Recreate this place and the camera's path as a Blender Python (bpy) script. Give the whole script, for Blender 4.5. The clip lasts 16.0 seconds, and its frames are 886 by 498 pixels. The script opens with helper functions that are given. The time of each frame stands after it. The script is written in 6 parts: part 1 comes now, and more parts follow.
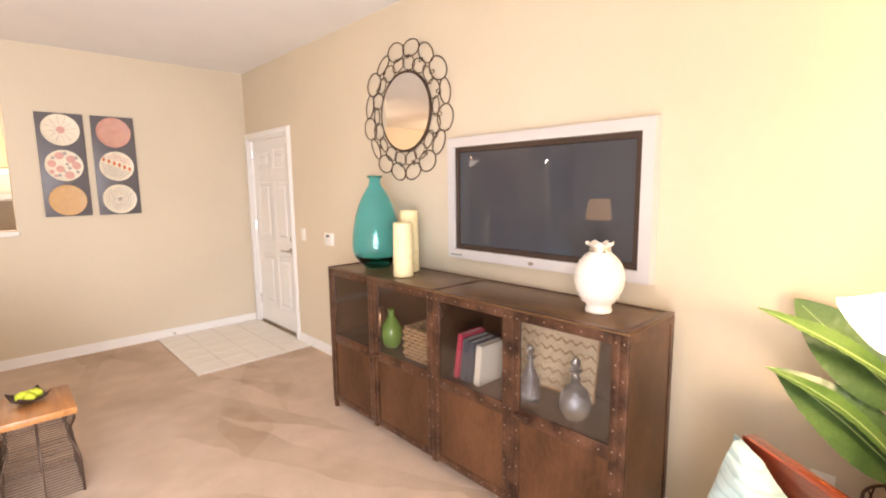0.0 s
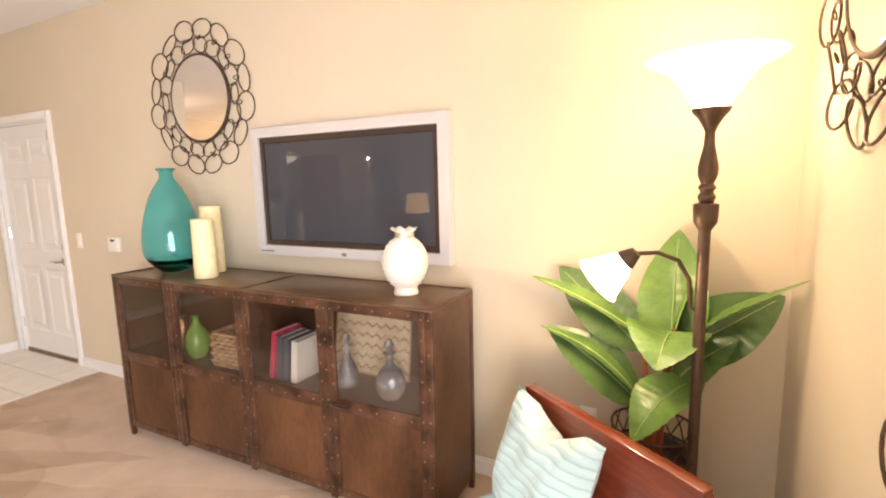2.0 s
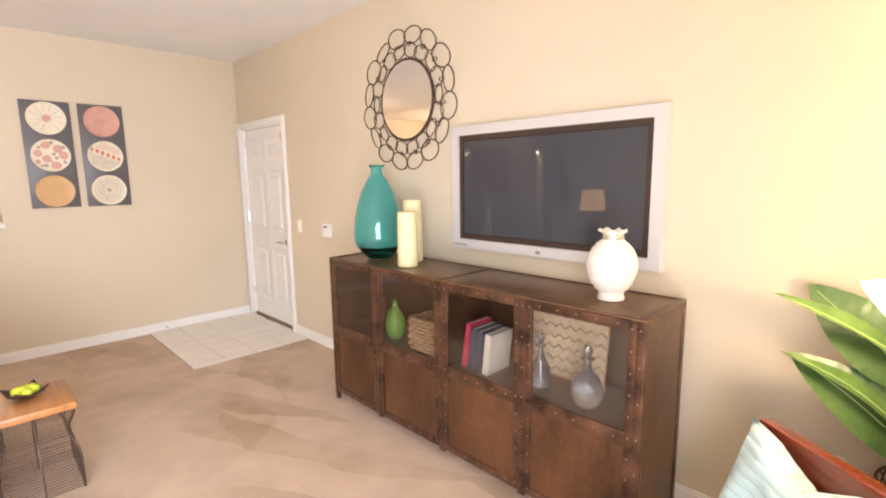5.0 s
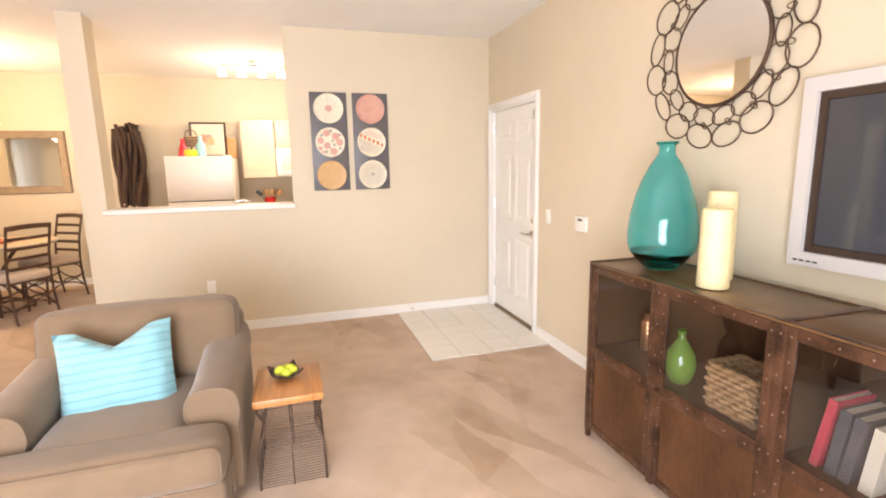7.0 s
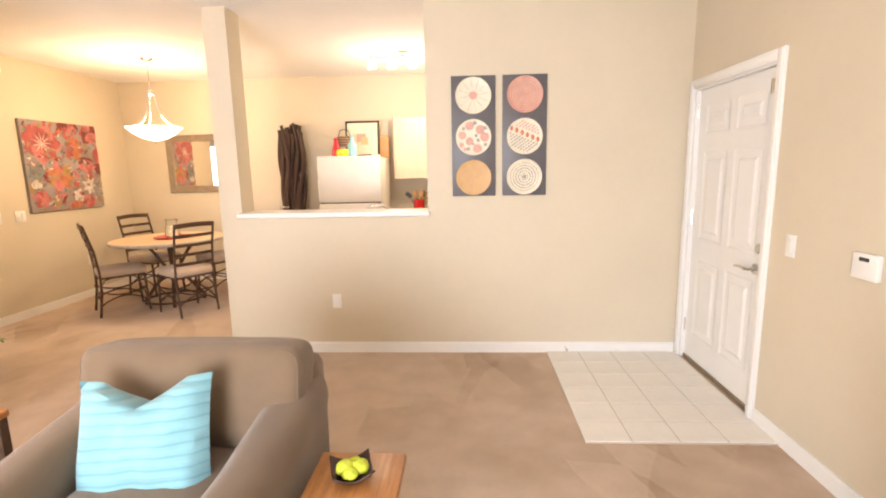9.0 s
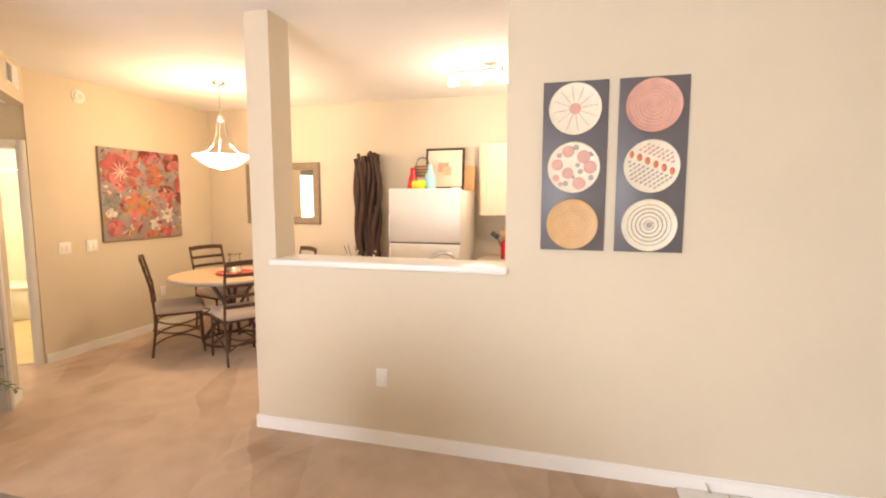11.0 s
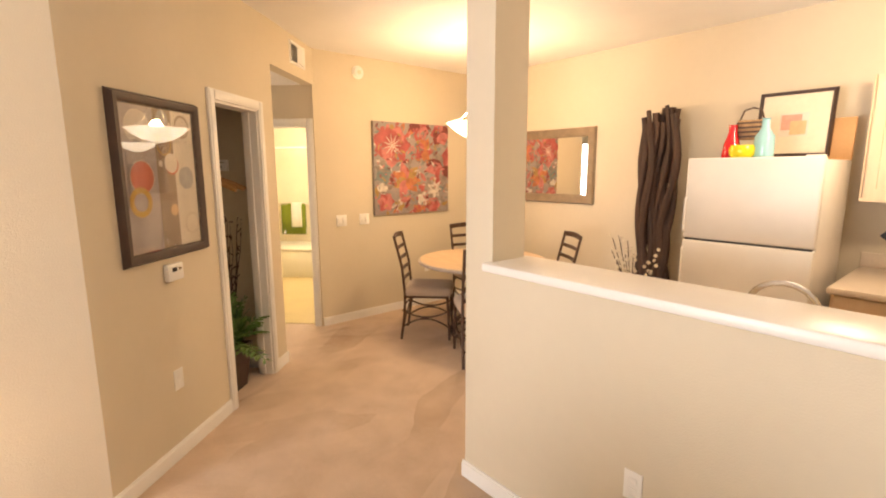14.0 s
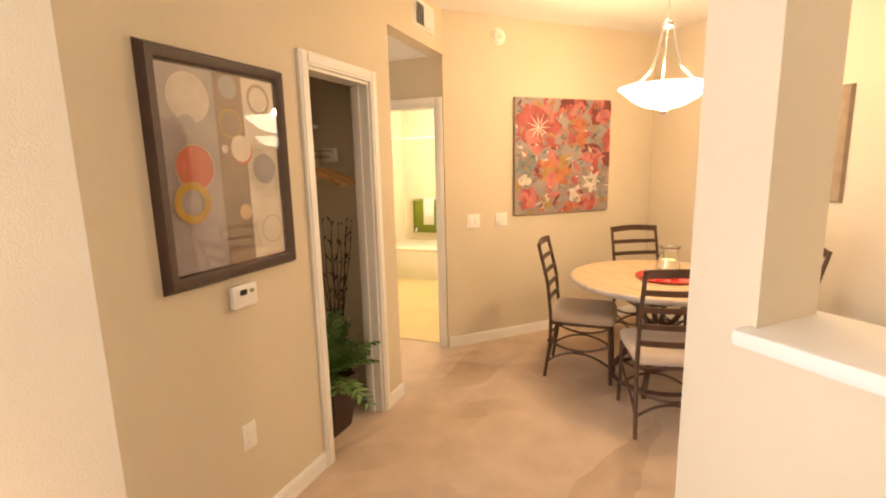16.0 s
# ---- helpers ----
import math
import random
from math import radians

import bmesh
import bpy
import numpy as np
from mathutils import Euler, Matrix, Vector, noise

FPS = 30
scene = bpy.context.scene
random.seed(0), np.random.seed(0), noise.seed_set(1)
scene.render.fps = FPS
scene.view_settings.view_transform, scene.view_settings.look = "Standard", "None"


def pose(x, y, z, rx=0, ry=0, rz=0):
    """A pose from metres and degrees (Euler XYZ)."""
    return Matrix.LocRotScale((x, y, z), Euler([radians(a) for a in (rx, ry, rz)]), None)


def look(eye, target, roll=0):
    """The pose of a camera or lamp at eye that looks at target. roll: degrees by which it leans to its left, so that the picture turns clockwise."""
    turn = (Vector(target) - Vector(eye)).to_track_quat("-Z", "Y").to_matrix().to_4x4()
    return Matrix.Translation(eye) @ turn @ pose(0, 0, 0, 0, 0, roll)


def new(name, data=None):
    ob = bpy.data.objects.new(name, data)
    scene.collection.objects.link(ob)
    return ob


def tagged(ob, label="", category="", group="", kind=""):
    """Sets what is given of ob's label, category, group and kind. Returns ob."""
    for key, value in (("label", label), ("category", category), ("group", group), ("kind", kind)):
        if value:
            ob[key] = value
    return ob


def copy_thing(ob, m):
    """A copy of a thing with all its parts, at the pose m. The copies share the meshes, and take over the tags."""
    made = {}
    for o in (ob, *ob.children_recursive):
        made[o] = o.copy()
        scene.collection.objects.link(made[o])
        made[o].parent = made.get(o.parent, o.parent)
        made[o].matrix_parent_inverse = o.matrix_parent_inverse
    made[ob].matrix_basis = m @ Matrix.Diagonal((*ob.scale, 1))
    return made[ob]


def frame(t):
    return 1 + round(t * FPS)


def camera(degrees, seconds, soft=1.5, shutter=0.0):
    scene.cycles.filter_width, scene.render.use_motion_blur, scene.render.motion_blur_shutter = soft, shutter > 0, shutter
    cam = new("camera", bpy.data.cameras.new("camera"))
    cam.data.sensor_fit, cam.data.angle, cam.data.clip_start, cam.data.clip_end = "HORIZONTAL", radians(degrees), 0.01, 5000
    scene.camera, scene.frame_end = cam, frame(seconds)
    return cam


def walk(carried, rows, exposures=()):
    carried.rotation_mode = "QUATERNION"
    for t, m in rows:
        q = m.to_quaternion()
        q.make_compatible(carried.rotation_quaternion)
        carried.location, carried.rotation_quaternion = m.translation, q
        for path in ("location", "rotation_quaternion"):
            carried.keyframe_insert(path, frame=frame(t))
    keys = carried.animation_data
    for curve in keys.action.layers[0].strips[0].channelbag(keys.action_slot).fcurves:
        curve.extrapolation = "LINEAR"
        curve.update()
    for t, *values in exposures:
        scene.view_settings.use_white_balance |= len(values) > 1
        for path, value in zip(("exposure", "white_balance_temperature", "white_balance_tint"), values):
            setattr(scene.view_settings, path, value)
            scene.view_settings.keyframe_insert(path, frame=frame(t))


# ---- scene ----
cam = camera(86.0, 16.0, soft=2.0)
PATH = [
    (0, 0.197, 0.026, 1.513, 82.35, 0.72, -43.42),
    (0.5, 0.166, 0.015, 1.495, 81.91, 0.69, -50.37),
    (1, 0.191, 0.031, 1.477, 81.44, 0.75, -56.79),
    (1.5, 0.194, 0.027, 1.453, 81.78, 0.25, -62.38),
    (2, 0.230, -0.073, 1.473, 81.80, 1.33, -63.76),
    (2.5, 0.234, -0.114, 1.489, 81.92, 1.66, -63.85),
    (3, 0.212, -0.059, 1.490, 82.21, 1.35, -63.07),
    (5.5, 0.131, 0.210, 1.492, 80.93, 1.06, -38.26),
    (6, 0.254, 0.347, 1.473, 80.29, 1.47, -31.19),
    (6.5, 0.334, 0.494, 1.488, 79.71, 1.68, -24.09),
    (7, 0.333, 0.740, 1.483, 80.17, 1.03, -17.43),
    (7.5, 0.372, 0.957, 1.508, 80.01, 1.08, -11.59),
    (8, 0.451, 1.172, 1.493, 80.32, 0.70, -6.08),
    (8.5, 0.582, 1.413, 1.486, 80.11, 0.96, -1.06),
    (11, 0.701, 2.713, 1.556, 84.03, -0.02, 15.38),
    (11.5, 0.652, 2.955, 1.571, 84.46, 0.16, 20.06),
    (12, 0.612, 3.152, 1.596, 84.10, 0.32, 25.19),
    (12.5, 0.618, 3.369, 1.589, 83.72, 0.16, 31.71),
    (13, 0.616, 3.534, 1.610, 82.53, -0.19, 38.16),
    (13.5, 0.485, 3.705, 1.571, 81.84, 0.11, 44.38),
    (14, 0.328, 3.846, 1.591, 80.57, 0.22, 49.95),
    (14.5, 0.162, 3.999, 1.576, 79.96, 0.69, 55.20),
    (15, -0.021, 4.157, 1.575, 79.56, 1.01, 60.16),
    (15.5, -0.221, 4.266, 1.555, 79.80, 1.40, 63.81),
    (16, -0.514, 4.357, 1.547, 80.09, 1.36, 66.43),
]
walk(cam, [(t, pose(x, y, z, rx, ry, rz)) for t, x, y, z, rx, ry, rz in PATH],
     exposures=[(0, 0.18, 6500, 20), (1.8, 0.12, 6500, 19), (3.0, -0.06, 6450, 18), (5.5, 0.20, 6250, 18), (7.0, 0.36, 6250, 16), (8.5, 0.36, 6250, 15), (11.0, 0.24, 6300, 16), (13.5, 0.16, 6750, 16), (16.0, 0.36, 6800, 15)])

# ---- light ----
world = bpy.data.worlds.new("world")
scene.world = world
world.use_nodes = True
sky = world.node_tree.nodes.new("ShaderNodeTexSky")
sky.sky_type = "NISHITA"
sky.sun_disc = False
sky.sun_elevation, sky.sun_rotation = radians(40), radians(200)
world.node_tree.links.new(sky.outputs[0], world.node_tree.nodes["Background"].inputs[0])
world.node_tree.nodes["Background"].inputs[1].default_value = 0.1


def lamp(name, kind, m, watts, colour, size=0.1, size_y=None, spread=None):
    data = bpy.data.lights.new(name, kind)
    data.energy, data.color = watts, colour
    if kind == "AREA":
        data.size = size
        if size_y:
            data.shape, data.size_y = "RECTANGLE", size_y
        if spread:
            data.spread = spread
    elif kind == "SPOT":
        data.shadow_soft_size, data.spot_size, data.spot_blend = size, spread, 0.8
    else:
        data.shadow_soft_size = size
    ob = new(name, data)
    ob.matrix_world = m
    return ob


WARM = (1.0, 0.72, 0.40)
SOFT = (1.0, 0.80, 0.56)
DAY = (0.93, 0.96, 1.0)
lamp("daylight", "AREA", look((-0.80, -0.50, 1.05), (-0.80, 2.0, 1.05)), 186, DAY, 2.0, 1.95, radians(165))
lamp("torch_bulb", "POINT", pose(1.919, -0.150, 1.775), 9.5, WARM, 0.06)
lamp("reading_bulb", "POINT", pose(1.789, 0.147, 1.145), 7.5, WARM, 0.04)
lamp("pendant_bulb", "POINT", pose(-2.78, 6.86, 2.02), 42, (1.0, 0.66, 0.33), 0.06)
lamp("track_bulb", "POINT", pose(0.02, 7.05, 2.18), 34, SOFT, 0.08)
lamp("bath_bulb", "POINT", pose(-5.55, 6.9, 2.1), 60, (1.0, 0.86, 0.64), 0.1)
lamp("table_bulb", "POINT", pose(-1.48, 3.18, 1.14), 9, WARM, 0.06)
lamp("hall_window_light", "AREA", look((-5.2, 3.62, 1.4), (-4.2, 4.6, 1.4)), 22, DAY, 0.7, 1.6)


# ---- materials ----
def mat(name, colour, rough=0.6, metal=0.0, vary=0.08, scale=6.0, grain=0.0, grain_scale=400.0, stretch=(1, 1, 1), coat=0.0, sheen=0.0, second=None):
    """A surface with two scales of variation in colour and a fine relief."""
    m = bpy.data.materials.new(name)
    m.use_nodes = True
    nt = m.node_tree
    b = nt.nodes["Principled BSDF"]
    b.inputs["Roughness"].default_value, b.inputs["Metallic"].default_value = rough, metal
    b.inputs["Coat Weight"].default_value, b.inputs["Sheen Weight"].default_value = coat, sheen
    tc = nt.nodes.new("ShaderNodeTexCoord")
    mp = nt.nodes.new("ShaderNodeMapping")
    mp.inputs["Scale"].default_value = stretch
    nt.links.new(tc.outputs["Object"], mp.inputs[0])
    n1 = nt.nodes.new("ShaderNodeTexNoise")
    n1.inputs["Scale"].default_value, n1.inputs["Detail"].default_value = scale, 4
    n2 = nt.nodes.new("ShaderNodeTexNoise")
    n2.inputs["Scale"].default_value, n2.inputs["Detail"].default_value = scale * 11, 3
    for n in (n1, n2):
        nt.links.new(mp.outputs[0], n.inputs["Vector"])
    add = nt.nodes.new("ShaderNodeMath")
    add.operation = "MULTIPLY_ADD"
    add.inputs[1].default_value = 0.35
    nt.links.new(n2.outputs["Fac"], add.inputs[0])
    nt.links.new(n1.outputs["Fac"], add.inputs[2])
    ramp = nt.nodes.new("ShaderNodeValToRGB")
    lo = second or tuple(c * (1 - vary) for c in colour)
    hi = colour if second else tuple(min(1, c * (1 + vary)) for c in colour)
    ramp.color_ramp.elements[0].position, ramp.color_ramp.elements[1].position = 0.45, 0.9
    ramp.color_ramp.elements[0].color, ramp.color_ramp.elements[1].color = (*lo, 1), (*hi, 1)
    nt.links.new(add.outputs[0], ramp.inputs[0])
    nt.links.new(ramp.outputs[0], b.inputs["Base Color"])
    if grain:
        n3 = nt.nodes.new("ShaderNodeTexNoise")
        n3.inputs["Scale"].default_value, n3.inputs["Detail"].default_value = grain_scale, 2
        nt.links.new(mp.outputs[0], n3.inputs["Vector"])
        bump = nt.nodes.new("ShaderNodeBump")
        bump.inputs["Strength"].default_value, bump.inputs["Distance"].default_value = grain, 0.004
        nt.links.new(n3.outputs["Fac"], bump.inputs["Height"])
        nt.links.new(bump.outputs[0], b.inputs["Normal"])
    return m


def glow(name, colour, strength):
    m = mat(name, (0.9, 0.88, 0.84), 0.3, vary=0.02)
    b = m.node_tree.nodes["Principled BSDF"]
    b.inputs["Emission Color"].default_value, b.inputs["Emission Strength"].default_value = (*colour, 1), strength
    return m


def glass(name, colour=(1, 1, 1), rough=0.02, ior=1.45):
    m = mat(name, colour, rough, vary=0.02)
    b = m.node_tree.nodes["Principled BSDF"]
    b.inputs["Transmission Weight"].default_value, b.inputs["IOR"].default_value = 1.0, ior
    return m


def thin_glass(name, tint, rough=0.01):
    """A flat pane: clear through, with a mirror gloss that grows at a slant."""
    m = mat(name, tint, rough, vary=0.02)
    nt = m.node_tree
    clear, gloss = nt.nodes.new("ShaderNodeBsdfTransparent"), nt.nodes.new("ShaderNodeBsdfGlossy")
    edge, mix = nt.nodes.new("ShaderNodeLayerWeight"), nt.nodes.new("ShaderNodeMixShader")
    power, lift = nt.nodes.new("ShaderNodeMath"), nt.nodes.new("ShaderNodeMath")
    power.operation, lift.operation = "POWER", "MULTIPLY_ADD"
    power.inputs[1].default_value, lift.inputs[1].default_value, lift.inputs[2].default_value = 5.0, 0.9, 0.075
    clear.inputs[0].default_value, gloss.inputs["Roughness"].default_value = (*tint, 1), rough
    edge.inputs["Blend"].default_value = 0.5
    nt.links.new(edge.outputs["Facing"], power.inputs[0])
    nt.links.new(power.outputs[0], lift.inputs[0])
    nt.links.new(lift.outputs[0], mix.inputs[0])
    nt.links.new(clear.outputs[0], mix.inputs[1])
    nt.links.new(gloss.outputs[0], mix.inputs[2])
    nt.links.new(mix.outputs[0], nt.nodes["Material Output"].inputs["Surface"])
    return m


PAINT = mat("wall_paint", (0.628, 0.548, 0.410), 0.75, vary=0.025, scale=2.0, grain=0.25, grain_scale=160)
WHITE = mat("ceiling_paint", (0.80, 0.79, 0.77), 0.9, vary=0.02, scale=3, grain=0.5, grain_scale=90)
TRIM = mat("trim_paint", (0.80, 0.78, 0.74), 0.4, vary=0.02, scale=5)
CARPET = mat("carpet", (0.665, 0.505, 0.37), 0.95, scale=5.0, grain=1.0, grain_scale=500, sheen=0.15, second=(0.555, 0.41, 0.285))
BATHWALL = mat("bath_paint", (0.80, 0.72, 0.54), 0.7, vary=0.03)
TILE = mat("entry_tile", (0.80, 0.76, 0.69), 0.35, vary=0.06, scale=5)
GROUT = mat("grout", (0.46, 0.40, 0.33), 0.9, vary=0.1, scale=20)
LEDGE = mat("ledge_laminate", (0.78, 0.75, 0.70), 0.35, vary=0.02, scale=8)
STEEL = mat("rusty_steel", (0.165, 0.076, 0.035), 0.32, metal=0.4, scale=3.0, grain=0.05, grain_scale=60, stretch=(1, 1.6, 0.7), second=(0.058, 0.026, 0.012))
# worn top steel; the warm wall's reflection is put into its lighter yellow-brown
TOPSTEEL = mat("worn_sheen_top_steel", (0.235, 0.135, 0.058), 0.30, metal=0.35, scale=2.6, grain=0.08, grain_scale=50, stretch=(1.6, 0.8, 1), second=(0.105, 0.055, 0.024))
FABRIC = mat("taupe_twill", (0.168, 0.110, 0.062), 0.9, vary=0.08, scale=7, grain=0.4, grain_scale=700, sheen=0.3)
WOOD = mat("acacia_wood", (0.52, 0.235, 0.075), 0.35, scale=3, stretch=(14, 1.2, 14), second=(0.29, 0.115, 0.034))
FRIDGE = mat("fridge_enamel", (0.78, 0.74, 0.67), 0.35, vary=0.02, scale=9, grain=0.15, grain_scale=250)
IRON = mat("bronze_iron", (0.10, 0.062, 0.042), 0.45, metal=0.6, vary=0.25, scale=20)

STRAP = mat("dark_strap_steel", (0.165, 0.080, 0.045), 0.34, metal=0.45, scale=9, second=(0.030, 0.014, 0.009))


def pile_marks(material):
    """Vacuum strokes in a carpet: long wedges in which the pile leans the other way, with soft edges and worn gaps."""
    nt = material.node_tree
    b = nt.nodes["Principled BSDF"]
    tc = nt.nodes.new("ShaderNodeTexCoord")
    for turn, size, low, high, tint in ((64, (1.0, 4.6, 1), 0.62, 0.72, (0.80, 0.755, 0.69, 1)), (104, (1.3, 5.2, 1), 0.68, 0.78, (0.86, 0.825, 0.775, 1))):
        old = b.inputs["Base Color"].links[0].from_socket
        warp = nt.nodes.new("ShaderNodeTexNoise")
        warp.inputs["Scale"].default_value, warp.inputs["Detail"].default_value = 2.4, 5.0
        shift = nt.nodes.new("ShaderNodeMix")
        shift.data_type, shift.blend_type = "RGBA", "LINEAR_LIGHT"
        shift.inputs[0].default_value = 0.075
        aim = nt.nodes.new("ShaderNodeMapping")
        aim.inputs["Rotation"].default_value = (0, 0, radians(turn))
        mp = nt.nodes.new("ShaderNodeMapping")
        mp.inputs["Scale"].default_value = size
        cells = nt.nodes.new("ShaderNodeTexVoronoi")
        cells.voronoi_dimensions, cells.feature = "2D", "SMOOTH_F1"
        cells.inputs["Scale"].default_value, cells.inputs["Smoothness"].default_value = 1.0, 0.10
        pick = nt.nodes.new("ShaderNodeSeparateColor")
        step = nt.nodes.new("ShaderNodeValToRGB")
        step.color_ramp.elements[0].position, step.color_ramp.elements[1].position = low, high
        worn = nt.nodes.new("ShaderNodeTexNoise")
        worn.inputs["Scale"].default_value, worn.inputs["Detail"].default_value = 1.1, 6.0
        fade = nt.nodes.new("ShaderNodeValToRGB")
        fade.color_ramp.elements[0].position, fade.color_ramp.elements[1].position = 0.44, 0.62
        both = nt.nodes.new("ShaderNodeMath")
        both.operation = "MULTIPLY"
        mix = nt.nodes.new("ShaderNodeMix")
        mix.data_type, mix.blend_type = "RGBA", "MULTIPLY"
        mix.inputs[7].default_value = tint
        nt.links.new(tc.outputs["Object"], warp.inputs["Vector"])
        nt.links.new(tc.outputs["Object"], worn.inputs["Vector"])
        nt.links.new(tc.outputs["Object"], shift.inputs[6])
        nt.links.new(warp.outputs["Color"], shift.inputs[7])
        nt.links.new(shift.outputs[2], aim.inputs[0])
        nt.links.new(aim.outputs[0], mp.inputs[0])
        nt.links.new(mp.outputs[0], cells.inputs["Vector"])
        nt.links.new(cells.outputs["Color"], pick.inputs[0])
        nt.links.new(pick.outputs[0], step.inputs[0])
        nt.links.new(worn.outputs["Fac"], fade.inputs[0])
        nt.links.new(step.outputs[0], both.inputs[0])
        nt.links.new(fade.outputs[0], both.inputs[1])
        nt.links.new(both.outputs[0], mix.inputs[0])
        nt.links.new(old, mix.inputs[6])
        nt.links.new(mix.outputs[2], b.inputs["Base Color"])


pile_marks(CARPET)


# ---- mesh helpers ----
def link(name, bm, material, parent=None, smooth=None):
    me = bpy.data.meshes.new(name)
    bmesh.ops.recalc_face_normals(bm, faces=bm.faces)
    bm.to_mesh(me)
    bm.free()
    me.materials.append(material)
    if smooth is not None:
        me.shade_smooth()
        me.set_sharp_from_angle(angle=radians(smooth))
    ob = new(name, me)
    if parent:
        ob.parent = parent
    return ob


def part(name, bm, material, parent, label="", smooth=35):
    return tagged(link(name, bm, material, parent, smooth), label)


def thing(name, m, label, category, group=""):
    ob = new(name)
    ob.empty_display_size = 0.1
    ob.matrix_world = m
    return tagged(ob, label, category, group)


def box(x0, x1, y0, y1, z0, z1, bevel=0.0, m=None, bm=None, seg=2):
    own = bmesh.new()
    bmesh.ops.create_cube(own, size=1, matrix=Matrix.Translation(((x0 + x1) / 2, (y0 + y1) / 2, (z0 + z1) / 2)) @ Matrix.Diagonal((abs(x1 - x0), abs(y1 - y0), abs(z1 - z0), 1)))
    if bevel:
        bmesh.ops.bevel(own, geom=own.edges[:], offset=bevel, segments=seg, affect="EDGES", profile=0.5)
    if m:
        bmesh.ops.transform(own, matrix=m, verts=own.verts)
    return merge(bm, own)


def merge(bm, own):
    if bm is None:
        return own
    me = bpy.data.meshes.new("tmp")
    own.to_mesh(me)
    bm.from_mesh(me)
    own.free()
    bpy.data.meshes.remove(me)
    return bm


def lathe(profile, seg=32, m=None, bm=None, closed=False):
    """Turns a list of (radius, height) about z."""
    own = bmesh.new()
    rings = []
    for r, z in profile:
        if r < 1e-5:
            rings.append([own.verts.new((0, 0, z))])
        else:
            rings.append([own.verts.new((r * math.cos(2 * math.pi * i / seg), r * math.sin(2 * math.pi * i / seg), z)) for i in range(seg)])
    for a, b in zip(rings, rings[1:]):
        for i in range(seg):
            j = (i + 1) % seg
            if len(a) == 1 and len(b) > 1:
                own.faces.new((a[0], b[j], b[i]))
            elif len(b) == 1 and len(a) > 1:
                own.faces.new((a[i], a[j], b[0]))
            elif len(a) > 1:
                own.faces.new((a[i], a[j], b[j], b[i]))
    if m:
        bmesh.ops.transform(own, matrix=m, verts=own.verts)
    return merge(bm, own)


def tube(points, radius, seg=8, cyclic=False, bm=None, taper=None):
    """A round bar along points."""
    own = bmesh.new()
    pts = [Vector(p) for p in points]
    n = len(pts)
    rings, up = [], None
    for i, p in enumerate(pts):
        a = pts[(i - 1) % n] if (cyclic or i) else p
        b = pts[(i + 1) % n] if (cyclic or i < n - 1) else p
        d = (b - a).normalized()
        if up is None:
            up = d.orthogonal().normalized()
        up = (up - d * up.dot(d)).normalized()
        side = d.cross(up)
        r = radius if taper is None else radius * (1 + (taper - 1) * i / (n - 1))
        rings.append([own.verts.new(p + r * (math.cos(2 * math.pi * k / seg) * up + math.sin(2 * math.pi * k / seg) * side)) for k in range(seg)])
    for i in range(n if cyclic else n - 1):
        a, b = rings[i], rings[(i + 1) % n]
        off = 0
        if cyclic and i == n - 1:
            off = min(range(seg), key=lambda o: (a[0].co - b[o].co).length)
        for k in range(seg):
            own.faces.new((a[k], a[(k + 1) % seg], b[(k + 1 + off) % seg], b[(k + off) % seg]))
    if not cyclic:
        own.faces.new(rings[0][::-1])
        own.faces.new(rings[-1])
    return merge(bm, own)


def wall(name, a, b, thick, z0=0.0, z1=2.73, holes=(), material=None):
    """A wall whose face runs from a to b; its body lies to the left of that way. holes: (from, to, low, high)."""
    a, b = Vector((*a, 0)), Vector((*b, 0))
    way = (b - a).normalized()
    m = Matrix.Translation(a) @ Matrix.Rotation(math.atan2(way.y, way.x), 4, "Z")
    length, bm, s = (b - a).length, bmesh.new(), 0.0
    for h0, h1, low, high in sorted(holes):
        if h0 > s:
            box(s, h0, 0, thick, z0, z1, m=m, bm=bm)
        if low > z0:
            box(h0, h1, 0, thick, z0, low, m=m, bm=bm)
        if high < z1:
            box(h0, h1, 0, thick, high, z1, m=m, bm=bm)
        s = h1
    if s < length:
        box(s, length, 0, thick, z0, z1, m=m, bm=bm)
    return tagged(link(name, bm, material or PAINT), kind="structure")


def line(a, b, x):
    """The pose at x metres from a towards b, with its own x along that way and y to its left."""
    a, b = Vector((*a, 0)), Vector((*b, 0))
    w = (b - a).normalized()
    return Matrix.Translation(a + w * x) @ Matrix.Rotation(math.atan2(w.y, w.x), 4, "Z")


def baseboard(a, b, s0, s1, name="baseboard"):
    bm = box(s0, s1, -0.014, 0, 0.0, 0.075)
    box(s0, s1, -0.009, 0, 0.075, 0.088, bm=bm)
    ob = link(name, bm, TRIM)
    ob.matrix_world = line(a, b, 0)
    return tagged(ob, kind="structure")


# ---- structure ----
H = 2.73
NW, SW, SE, NE = (0.33, 5.4), (-2.1, -0.455), (2.3, -0.455), (2.3, 5.4)
DIA, DIB, BX = (-2.153, 3.909), (-3.440, 5.287), (-4.09, 5.94)
DIC = (-2.189, 3.948)
HALL_L, HALL_R = (-5.047, 3.678), (-5.73, 4.30)
wall("wall_east", NE, SE, 0.15, holes=[(0.07, 1.01, 0, 2.03)])
wall("wall_south", SE, SW, 0.15, holes=[(2.05, 4.15, 0.04, 2.05)])
wall("wall_west", SW, DIC, 0.12)
wall("wall_closet", DIC, DIB, 0.11, holes=[(1.039, 1.589, 0, 2.03)])
wall("wall_header", DIB, (-4.095, 5.945), 0.11, z0=2.40)
